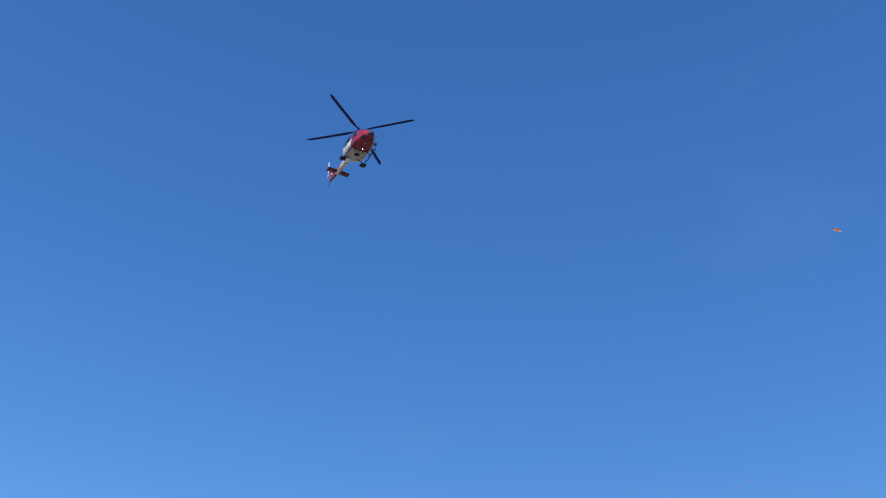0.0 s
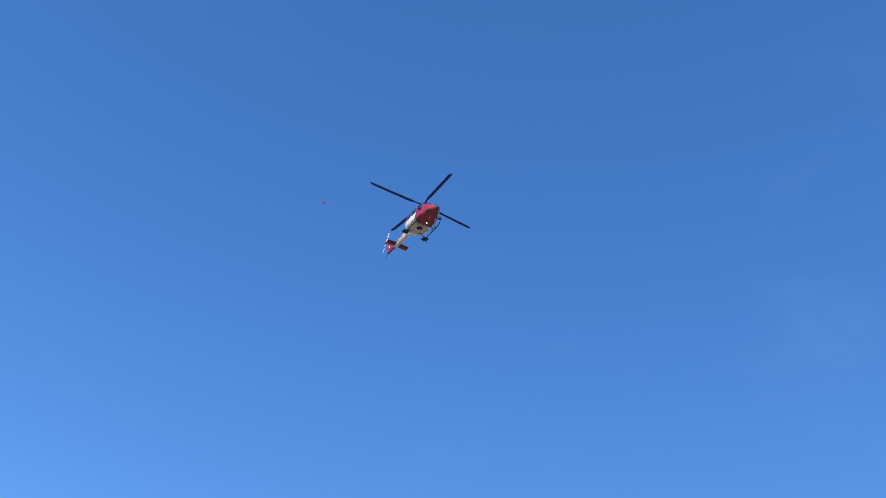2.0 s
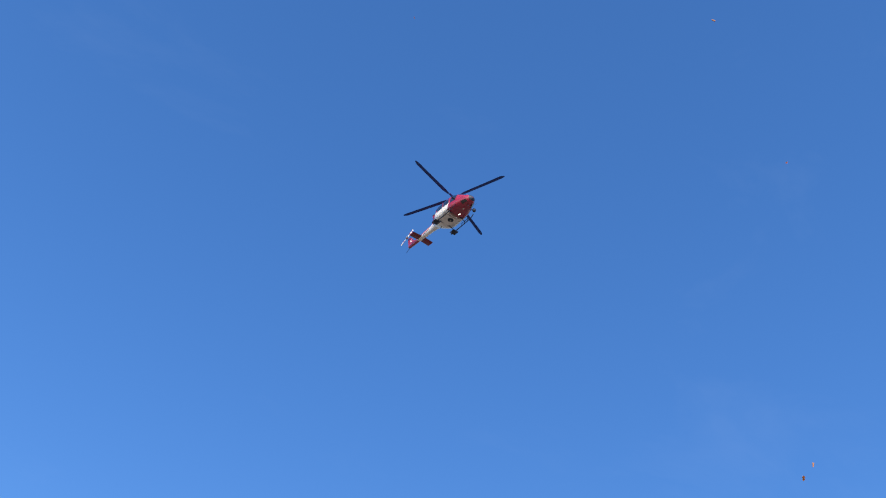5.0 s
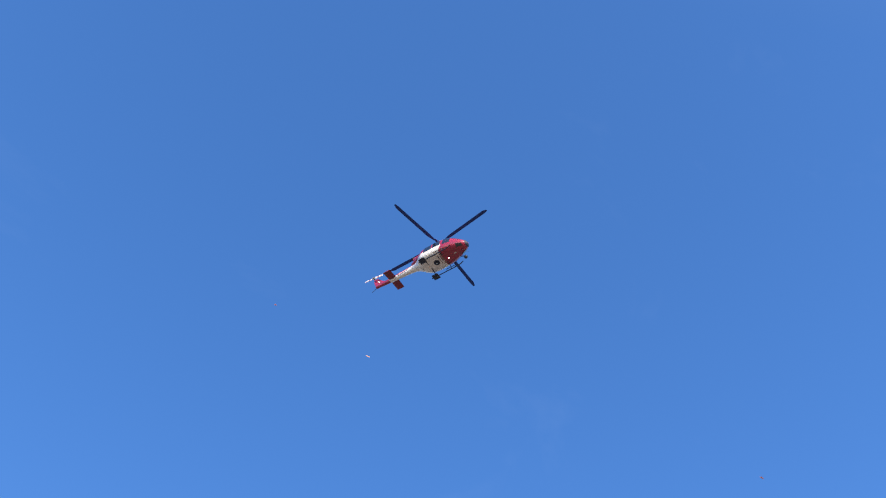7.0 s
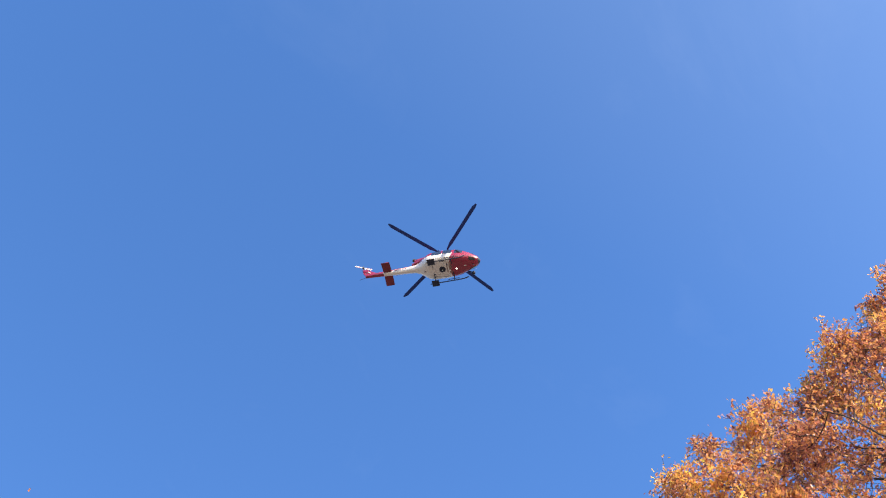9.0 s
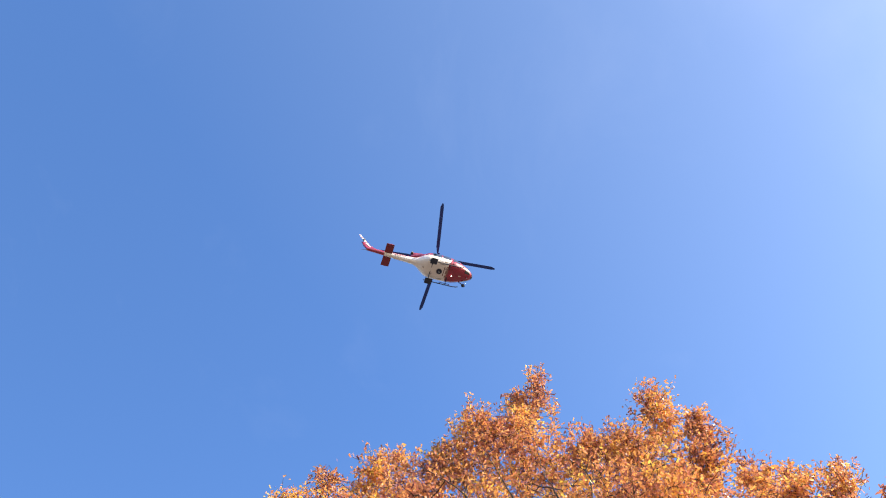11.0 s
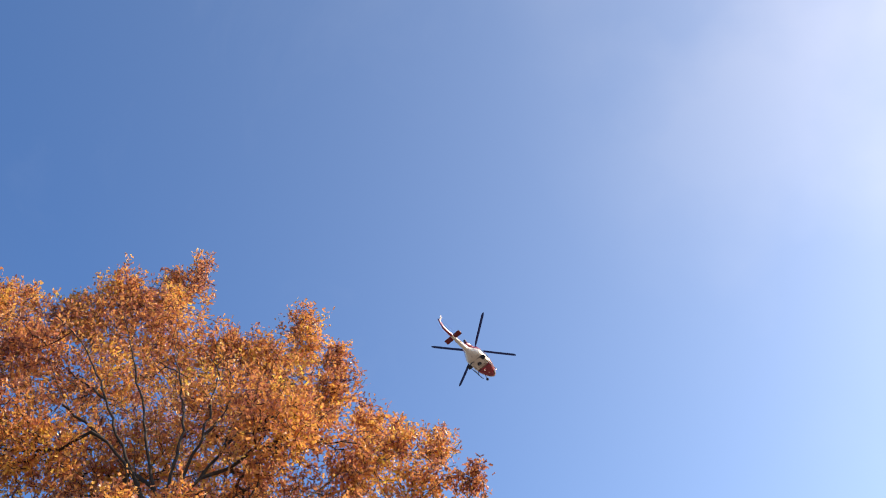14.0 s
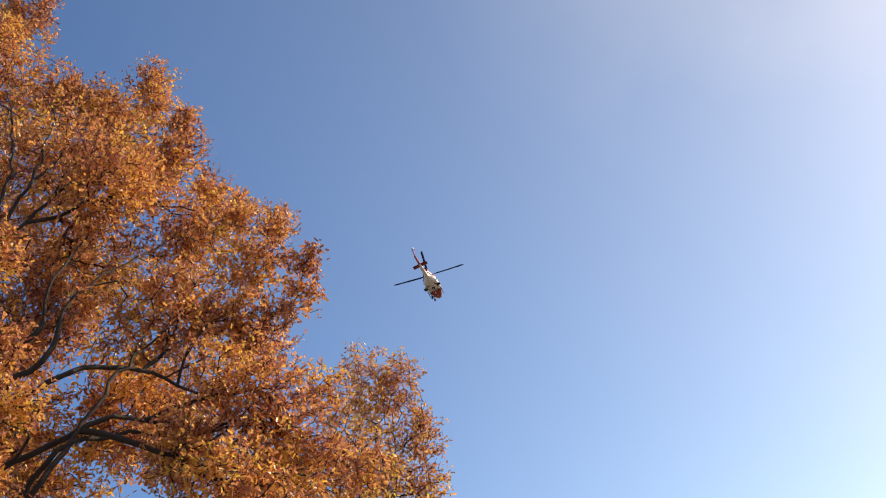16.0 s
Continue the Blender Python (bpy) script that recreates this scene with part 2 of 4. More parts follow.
def tube(bm, points, radii, sides=8, cap=True):
    """A tapered tube along points."""
    rings = []
    pts = [Vector(p) for p in points]
    if not isinstance(radii, (list, tuple)):
        radii = [radii] * len(pts)
    ref = None
    for i, p in enumerate(pts):
        d = (pts[min(i + 1, len(pts) - 1)] - pts[max(i - 1, 0)]).normalized()
        if ref is None:
            ref = d.orthogonal().normalized()
        ref = (ref - d * ref.dot(d)).normalized()
        side = d.cross(ref)
        rings.append([bm.verts.new(p + (ref * math.cos(a) + side * math.sin(a)) * radii[i])
                      for a in (2 * math.pi * k / sides for k in range(sides))])
    for a, b in zip(rings, rings[1:]):
        for k in range(sides):
            bm.faces.new((a[k], a[(k + 1) % sides], b[(k + 1) % sides], b[k]))
    if cap:
        bm.faces.new(rings[0])
        bm.faces.new(rings[-1])


def box(bm, centre, size, turn=None, bevel=0.0):
    m = Matrix.Translation(centre) @ (turn if turn else Matrix()) @ Matrix.Diagonal((*size, 1))
    made = bmesh.ops.create_cube(bm, size=1.0, matrix=m)
    if bevel:
        edges = {e for v in made["verts"] for e in v.link_edges}
        bmesh.ops.bevel(bm, geom=list(edges), offset=bevel, segments=2, affect="EDGES", profile=0.5)


def ball(bm, centre, r, scale=(1, 1, 1), seg=16):
    bmesh.ops.create_uvsphere(bm, u_segments=seg, v_segments=seg // 2, radius=r,
                              matrix=Matrix.Translation(centre) @ Matrix.Diagonal((*scale, 1)))


def disc(bm, centre, r, h, axis="Z", seg=24):
    turn = {"Z": Matrix(), "X": Matrix.Rotation(math.pi / 2, 4, "Y"), "Y": Matrix.Rotation(math.pi / 2, 4, "X")}[axis]
    bmesh.ops.create_cone(bm, cap_ends=True, segments=seg, radius1=r, radius2=r, depth=h,
                          matrix=Matrix.Translation(centre) @ turn)


# ---- ground ----
def build_ground():
    bm = bmesh.new()
    n, size = 60, 2400.0
    grid = [[bm.verts.new(((i / n - 0.5) * size, (j / n - 0.5) * size,
                           0.0 if abs(i - n / 2) < 2 and abs(j - n / 2) < 2 else
                           noise.noise((i * 0.35, j * 0.35, 0.2)) * 1.2 - 0.6)) for j in range(n + 1)] for i in range(n + 1)]
    for i in range(n):
        for j in range(n):
            bm.faces.new((grid[i][j], grid[i + 1][j], grid[i + 1][j + 1], grid[i][j + 1]))
    ob = part("ground", bm, ground_material())
    return tagged(ob, "dry autumn grass strewn with fallen brown leaves", "ground", kind="structure")


build_ground()


# ---- helicopter ----
# nose to tail: x ahead of the mast, half width, bottom, top, squareness
HULL = [(4.06, 0.05, 1.08, 1.20, 2.0), (4.00, 0.20, 0.98, 1.34, 2.0), (3.85, 0.42, 0.84, 1.52, 2.1),
        (3.50, 0.66, 0.66, 1.76, 2.2), (3.00, 0.90, 0.56, 2.10, 2.4), (2.40, 1.10, 0.51, 2.45, 2.7),
        (1.70, 1.27, 0.49, 2.62, 3.5), (0.50, 1.36, 0.49, 2.66, 4.0), (-0.90, 1.36, 0.50, 2.66, 4.0),
        (-1.50, 1.27, 0.56, 2.62, 3.4), (-2.05, 0.96, 0.74, 2.50, 2.8), (-2.55, 0.60, 0.98, 2.36, 2.4),
        (-3.00, 0.42, 1.12, 2.24, 2.2), (-3.80, 0.345, 1.19, 2.17, 2.1)]


def hull_at(x):
    if x >= HULL[0][0]:
        return HULL[0][1:]
    for a, b in zip(HULL, HULL[1:]):
        if x >= b[0]:
            f = (a[0] - x) / (a[0] - b[0])
            return tuple(p + (q - p) * f for p, q in zip(a[1:], b[1:]))
    return HULL[-1][1:]


def section(hw, zb, zt, n, a, off=0.0):
    c, s = math.cos(a), math.sin(a)
    hh = (zt - zb) / 2
    y = (hw + off) * math.copysign(abs(c) ** (2 / n), c)
    z = (zb + zt) / 2 + (hh + off) * math.copysign(abs(s) ** (2 / n), s)
    return y, z


def loft(bm, xs, shape, sides=48, cap=True):
    rings = []
    for x in xs:
        rings.append([bm.verts.new((x, *section(*shape(x), 2 * math.pi * k / sides))) for k in range(sides)])
    for a, b in zip(rings, rings[1:]):
        for k in range(sides):
            bm.faces.new((a[k], a[(k + 1) % sides], b[(k + 1) % sides], b[k]))
    if cap:
        bm.faces.new(rings[0])
        bm.faces.new(rings[-1])


def skin(name, mat, parent, x0, x1, a0, a1, off=0.012, label="", slant=0.0, nx=8, na=8):
    """A panel, pane or marking that follows the hull: from x0 to x1 along it, from angle a0 to a1 round it (0 port, 90 roof, 180 starboard, 270 belly)."""
    bm = bmesh.new()
    grid = []
    for i in range(nx + 1):
        row = []
        for j in range(na + 1):
            a = radians(a0 + (a1 - a0) * j / na)
            x = x0 + (x1 - x0) * i / nx + slant * (j / na - 0.5)
            row.append(bm.verts.new((x, *section(*hull_at(x), a, off))))
        grid.append(row)
    for i in range(nx):
        for j in range(na):
            bm.faces.new((grid[i][j], grid[i + 1][j], grid[i + 1][j + 1], grid[i][j + 1]))
    ring = bmesh.ops.extrude_face_region(bm, geom=list(bm.faces))
    for v in ring["geom"]:
        if isinstance(v, bmesh.types.BMVert):
            x = v.co.x
            zb, zt = hull_at(x)[1:3]
            mid = Vector((x, 0, (zb + zt) / 2))
            v.co += (mid - v.co).normalized() * (off + 0.03)
    return part(name, bm, mat, parent, label)


def build_helicopter():
    root = new("helicopter")
    tagged(root, "red and white twin-engine rescue helicopter flying, skids down", "helicopter")
    # cabin
    bm = bmesh.new()
    xs = [4.06, 4.03, 4.0, 3.95, 3.9] + [3.8 - 0.12 * i for i in range(64)]
    loft(bm, [x for x in xs if x > -3.81], hull_at)
    hull = part("fuselage", bm, M_HULL, root, "red nose and roof over a white belly")
    skin("nose_cap", M_BLACK, hull, 3.84, 4.055, 0, 360, 0.012, "black radar nose cap", na=32)
    for side in (1, -1):
        def ang(a, b, s=side):
            return (a, b) if s > 0 else (180 - b, 180 - a)
        skin("windshield", M_GLASS, hull, 2.42, 3.42, *ang(33, 86), label="dark tinted windscreen pane")
        skin("roof_window", M_GLASS, hull, 1.75, 2.25, *ang(62, 84))
        door = skin("cockpit_door", M_RED, hull, 1.42, 2.42, *ang(-38, 44), off=0.010)
        skin("window", M_GLASS, door, 1.52, 2.34, *ang(-4, 36), off=0.020, slant=-0.15)
        door = skin("sliding_door", M_HULL, hull, -1.25, 1.32, *ang(-44, 46), off=0.010)
        skin("window", M_GLASS, door, 0.20, 1.14, *ang(-1, 20), off=0.020)
        skin("window", M_GLASS, door, -1.02, 0.02, *ang(-1, 20), off=0.020)
        skin("door_rail", M_METAL, hull, -2.2, 1.3, *ang(47, 49.5), off=0.03, na=2)
        skin("chin_window", M_GLASS, hull, 2.92, 3.55, *ang(-62, -28), label="dark glazed chin window")
        skin("belly_step_panel", M_METAL, hull, -0.2, 0.5, *ang(-64, -60), off=0.014, na=2)
    # belly fittings
    bm = bmesh.new()
    # flat disc, no recess: the darkness inside the bay is its black colour
    disc(bm, (-0.02, 0.0, 0.485), 0.34, 0.05)
    part("hook_bay", bm, M_BLACK, hull, "round black disc for the dark inside of the cargo hook bay")
    bm = bmesh.new()
    disc(bm, (-0.02, 0.0, 0.40), 0.07, 0.16)
    ball(bm, (-0.02, 0.0, 0.31), 0.08)
    part("cargo_hook", bm, M_METAL, hull)
    bm = bmesh.new()
    lean = Matrix.Translation((1.46, 0.12, 0.47)) @ Matrix.Rotation(radians(-26), 4, "Y")
    inner = [lean @ Vector((math.cos(a) * 0.075, math.sin(a) * 0.075, 0)) for a in (2 * math.pi * k / 20 for k in range(20))]
    for k in range(20):
        a, b = inner[k], inner[(k + 1) % 20]
        mid = lean @ Vector((0, 0, 0))
        drop = lean.to_3x3() @ Vector((0, 0, -0.11))
        a2, b2 = mid + (a - mid) * 1.25, mid + (b - mid) * 1.25
        rim = [bm.verts.new(p) for p in (a, b, a + drop, b + drop, a2, b2, a2 + drop, b2 + drop)]
        for q in ((0, 1, 3, 2), (4, 5, 7, 6), (2, 3, 7, 6), (0, 1, 5, 4)):
            bm.faces.new([rim[i] for i in q])
    bmesh.ops.remove_doubles(bm, verts=bm.verts, dist=1e-5)
    light = part("landing_light", bm, M_METAL, hull, "round landing light switched on")
    bm = bmesh.new()
    bmesh.ops.create_cone(bm, cap_ends=True, segments=20, radius1=0.07, radius2=0.07, depth=0.02, matrix=lean)
    part("lens", bm, M_LAMP, light, "glowing white lens")
    # unreadable lettering on the belly, as plain bars
    M_TEXT = material("brown_marking", (0.22, 0.12, 0.10), 0.5)
    for i, (x0, x1, a0, a1) in enumerate([(0.70, 1.0, 250, 256), (0.70, 1.0, 259, 264), (0.70, 1.0, 266, 271),
                                          (0.70, 1.0, 274, 281), (0.46, 0.56, 252, 277)]):
        skin("marking", M_TEXT, hull, x0, x1, a0, a1, 0.004, na=3, nx=2)
    for x0, x1, a0, a1 in [(2.30, 2.58, 269, 270.5)]:
        skin("marking", M_WHITE, hull, x0, x1, a0, a1, 0.004, na=4, nx=2, label="plain white marking bar")
    # aerials and fittings under the belly
    for x, y, hgt in ((-1.9, 0.0, 0.22), (0.55, -0.5, 0.16), (-0.9, 0.45, 0.18)):
        bm = bmesh.new()
        zb = hull_at(x)[1]
        box(bm, (x, y, zb - hgt / 2 + 0.04), (0.16, 0.02, hgt), bevel=0.006)
        part("blade_aerial", bm, M_BLACK, hull)
    # engine housing
    bm = bmesh.new()
    def cowl(x):
        f = (1.25 - x) / 4.4
        lift = math.sin(min(1, max(0, f * 3.2)) * math.pi / 2) if f < 0.35 else 1.0 - max(0, f - 0.62) * 0.9
        return (0.28 + 0.42 * lift, 2.35, 2.62 + 0.62 * lift, 2.6)
    loft(bm, [1.25 - 0.11 * i for i in range(41)], cowl, 32)
    housing = part("engine_housing", bm, M_RED, root, "red engine and gearbox housing")
    for side in (1, -1):
        bm = bmesh.new()
        box(bm, (0.55, 0.62 * side, 2.84), (0.55, 0.16, 0.26), bevel=0.04)
        part("air_intake", bm, M_BLACK, housing)
        bm = bmesh.new()
        tube(bm, [(-2.6, 0.22 * side, 2.95), (-3.0, 0.27 * side, 3.02), (-3.35, 0.36 * side, 3.12)], [0.20, 0.19, 0.18], 16)
        part("exhaust", bm, M_SOOT, housing, "sooty exhaust pipe")
        for i in range(4):
            bm = bmesh.new()
            box(bm, (-0.9 - i * 0.16, 0.70 * side, 2.88), (0.04, 0.05, 0.28))
            part("louvre", bm, M_BLACK, housing)
    # red fairing behind the cabin roof, over the root of the boom
    bm = bmesh.new()
    def fairing(x):
        f = (-0.9 - x) / 2.5
        return (1.12 - 0.70 * f ** 1.4, 1.75 + 0.12 * f, 2.70 - 0.30 * f, 3.0)
    loft(bm, [-0.9 - 0.1 * i for i in range(26)], fairing, 32)
    part("aft_fairing", bm, M_RED, root, "red fairing over the root of the tail boom")
    # tail boom, fin and tailplane
    def boom(x):
        f = (-3.7 - x) / 4.9
        return (0.35 - 0.17 * f, 1.18 + 0.44 * f, 2.18 - 0.14 * f, 2.1)
    bm = bmesh.new()
    loft(bm, [-3.7 - 0.14 * i for i in range(36)], boom, 32)
    tail = part("tail_boom", bm, M_BOOM, root, "white tail boom with a red end")
    # unreadable lettering along both sides of the boom, as plain bars
    for side in (1, -1):
        for x0, x1 in ((-4.15, -4.00), (-4.45, -4.24), (-4.75, -4.54), (-5.0, -4.84), (-5.3, -5.08)):
            bm = bmesh.new()
            y = boom((x0 + x1) / 2)[0] * side
            box(bm, ((x0 + x1) / 2, y, 1.66), (x1 - x0, 0.02, 0.26), Matrix.Rotation(-0.034 * side, 4, "Z"), 0.004)
            part("marking", bm, M_PINK, tail, "plain faded red marking bar")
    bm = bmesh.new()
    outline = [(-7.05, 1.98), (-7.8, 2.42), (-8.62, 3.42), (-9.22, 3.48), (-8.95, 2.55), (-8.66, 1.95), (-8.55, 1.60), (-8.2, 1.58)]
    lo = [bm.verts.new((x, 0.09 - 0.012 * (z - 1.6), z)) for x, z in outline]
    hi = [bm.verts.new((x, -0.09 + 0.012 * (z - 1.6), z)) for x, z in outline]
    bm.faces.new(lo)
    bm.faces.new(hi)
    for i in range(len(outline)):
        j = (i + 1) % len(outline)
        bm.faces.new((lo[i], lo[j], hi[j], hi[i]))
    bmesh.ops.bevel(bm, geom=list(bm.edges), offset=0.03, segments=2, affect="EDGES")
    fin = part("tail_fin", bm, M_RED, root, "swept red tail fin")
    bm = bmesh.new()
    box(bm, (-8.30, 0.10, 2.55), (0.5, 0.01, 0.14), Matrix.Rotation(0.9, 4, "Y"))
    part("marking", bm, M_WHITE, fin, "plain white bar")
    bm = bmesh.new()
    box(bm, (-8.30, -0.10, 2.55), (0.5, 0.01, 0.14), Matrix.Rotation(0.9, 4, "Y"))
    part("marking", bm, M_WHITE, fin, "plain white bar")
    bm = bmesh.new()
    tube(bm, [(-8.35, 0, 1.66), (-8.75, 0, 1.50), (-9.2, 0, 1.26)], [0.035, 0.028, 0.02], 8)
    part("tail_skid", bm, M_BLACK, root, "thin black tail bumper rod")
    for side in (1, -1):
        bm = bmesh.new()
        prof = [(-5.62, 0.0), (-5.72, 0.05), (-6.0, 0.065), (-6.5, 0.02), (-6.55, 0.0), (-6.5, -0.02), (-6.0, -0.065), (-5.72, -0.05)]
        a = [bm.verts.new((x, 0.20 * side, 1.62 + z)) for x, z in prof]
        b = [bm.verts.new((x - 0.03, 1.40 * side, 1.57 + z * 0.85)) for x, z in prof]
        for i in range(len(prof)):
            j = (i + 1) % len(prof)
            bm.faces.new((a[i], a[j], b[j], b[i]))
        bm.faces.new(a)
        bm.faces.new(b)
        part("tailplane", bm, M_RED_SHADED, root, "red tailplane half, darkened as if in shade")
    # skids
    for side in (1, -1):
        y = 1.28 * side
        bm = bmesh.new()
        tube(bm, [(-1.55, y, 0.06), (-0.5, y, 0.05), (1.4, y, 0.05), (2.0, y, 0.09), (2.35, y, 0.20), (2.58, y, 0.38)], 0.055, 10)
        skid = part("skid_tube", bm, M_BLACK, root, "black landing skid")
        bm = bmesh.new()
        box(bm, (-1.0, y, 0.045), (0.78, 0.72, 0.03), bevel=0.012)
        for k in (-0.25, 0.25):
            box(bm, (-1.0, y + k, 0.075), (0.7, 0.03, 0.04))
        box(bm, (-1.0, y, 0.09), (0.16, 0.34, 0.08), bevel=0.01)
        part("snow_pad", bm, M_BLACK, skid, "square black snow pad")
        bm = bmesh.new()
        tube(bm, [(0.35, y * 1.02, 0.50), (1.55, y * 1.02, 0.50)], 0.035, 8)
        for x in (0.4, 1.5):
            tube(bm, [(x, y * 1.02, 0.50), (x, y, 0.08)], 0.022, 6)
        part("boarding_step", bm, M_BLACK, skid)
        bm = bmesh.new()
        ball(bm, (-1.22, y, 0.10), 0.06)
        part("clamp", bm, M_METAL, skid)
    for x in (1.05, -1.0):
        bm = bmesh.new()
        pts = [(x, 1.28 * math.sin(a), 0.06 + 0.50 * math.cos(a) ** 0.8 if math.cos(a) > 1e-6 else 0.06)
               for a in (math.pi * (k / 16 - 0.5) for k in range(17))]
        tube(bm, pts, 0.045, 8)
        part("cross_tube", bm, M_BLACK, root, "arched black skid cross tube")
    # searchlight on the port side of the nose
    bm = bmesh.new()
    tube(bm, [(2.55, 0.80, 0.72), (2.95, 0.92, 0.62), (3.12, 0.96, 0.52)], 0.05, 8)
    arm = part("searchlight_arm", bm, M_BLACK, root)
    bm = bmesh.new()
    ball(bm, (3.15, 0.96, 0.38), 0.21)
    disc(bm, (3.15, 0.96, 0.56), 0.12, 0.10)
    part("searchlight", bm, M_BLACK, arm, "black searchlight ball")
    bm = bmesh.new()
    disc(bm, (3.30, 0.98, 0.36), 0.12, 0.10, "X")
    part("searchlight_lens", bm, M_GLASS, arm)
    for z0, z1, x in ((2.50, 2.95, 2.1), (0.62, 0.35, 3.3)):
        bm = bmesh.new()
        box(bm, (x, 0, (z0 + z1) / 2), (0.10, 0.03, abs(z1 - z0)), Matrix.Rotation(0.5 if z1 > z0 else -0.5, 4, "Y"), 0.006)
        part("wire_cutter", bm, M_BLACK, root)
    for side in (1, -1):
        bm = bmesh.new()
        tube(bm, [(3.2, 0.9 * side, 1.2), (3.5, 0.98 * side, 1.22)], [0.02, 0.012], 6)
        part("pitot_tube", bm, M_METAL, root)
    # mast
    bm = bmesh.new()
    tube(bm, [(0, 0, 3.0), (0, 0, 3.3), (0, 0, 3.9)], [0.24, 0.14, 0.12], 16)
    part("mast", bm, M_METAL, root)
    return root


def build_main_rotor(root):
    bm = bmesh.new()
    disc(bm, (0, 0, 0.0), 0.26, 0.16)
    disc(bm, (0, 0, 0.12), 0.14, 0.16)
    for k in range(4):
        turn = Matrix.Rotation(k * math.pi / 2, 4, "Z")
        box(bm, turn @ Vector((0.48, 0, 0.0)), (0.75, 0.26, 0.10), turn, 0.02)
        tube(bm, [turn @ Vector((0.25, 0.2, -0.25)), turn @ Vector((0.55, 0.22, -0.02))], 0.025, 6)
    disc(bm, (0, 0, -0.62), 0.30, 0.08)
    for k in range(4):
        turn = Matrix.Rotation(k * math.pi / 2 + 0.5, 4, "Z")
        tube(bm, [turn @ Vector((0.27, 0, -0.62)), turn @ Vector((0.42, 0.1, -0.05))], 0.028, 6)
    hub = part("rotor_hub", bm, M_BLADE, root, "dark four-armed rotor hub")
    blades = []
    for k in range(4):
        bm = bmesh.new()
        rings = []
        for i in range(15):
            f = i / 14
            r = 0.75 + 6.27 * f
            chord = 0.16 + 0.24 * min(1, f * 7) - (0.22 * max(0, f - 0.97) / 0.03)
            twist = radians(9 - 11 * f)
            z = 0.02 + 0.02 * f + 0.10 * f * f - 0.10 * f
            ring = []
            for cx, cz in ((0.30, 0.0), (0.22, 0.05), (0.0, 0.062), (-0.45, 0.02), (-0.70, 0.0), (-0.45, -0.012), (0.0, -0.04), (0.22, -0.035)):
                u, w = cx * chord, cz * chord
                ring.append(bm.verts.new((r, u * math.cos(twist) - w * math.sin(twist), z + u * math.sin(twist) + w * math.cos(twist))))
            rings.append(ring)
        for a, b in zip(rings, rings[1:]):
            for j in range(8):
                bm.faces.new((a[j], a[(j + 1) % 8], b[(j + 1) % 8], b[j]))
        bm.faces.new(rings[0])
        bm.faces.new(rings[-1])
        blades.append(part("rotor_blade", bm, M_BLADE, root, "long dark main rotor blade"))
    return hub, blades


def build_tail_rotor(root):
    bm = bmesh.new()
    disc(bm, (0, 0, 0), 0.12, 0.30, "Y", 16)
    box(bm, (0, 0, 0), (0.5, 0.06, 0.12), bevel=0.01)
    hub = part("tail_rotor", bm, M_METAL, root, "two-bladed tail rotor")
    for s in (1, -1):
        for r0, r1, mat in ((0.20, 0.55, M_WHITE), (0.55, 0.72, M_RED), (0.72, 1.02, M_WHITE), (1.02, 1.14, M_RED), (1.14, 1.31, M_WHITE)):
            bm = bmesh.new()
            box(bm, ((r0 + r1) / 2 * s, 0, 0), (r1 - r0, 0.028, 0.27), Matrix.Rotation(0.10 * s, 4, "X"), 0.008)
            part("tail_rotor_blade", bm, mat, hub)
    return hub


HELICOPTER = build_helicopter()
ROTOR_HUB, ROTOR_BLADES = build_main_rotor(HELICOPTER)
TAIL_ROTOR = build_tail_rotor(HELICOPTER)


# ---- trees ----
def mesh_from(name, verts, faces, mat, parent, label="", smooth=True):
    """A mesh of quads, quickly."""
    verts, faces = np.asarray(verts, np.float32), np.asarray(faces, np.int32)
    me = bpy.data.meshes.new(name)
    me.vertices.add(len(verts))
    me.vertices.foreach_set("co", verts.ravel())
    me.loops.add(faces.size)
    me.loops.foreach_set("vertex_index", faces.ravel())
    me.polygons.add(len(faces))
    me.polygons.foreach_set("loop_start", np.arange(0, faces.size, 4, dtype=np.int32))
    me.update(calc_edges=True)
    me.validate()
    me.materials.append(mat)
    if smooth:
        me.shade_smooth()
    else:
        me.shade_flat()
    ob = new(name, me)
    ob.parent = parent
    if label:
        tagged(ob, label)
    return ob


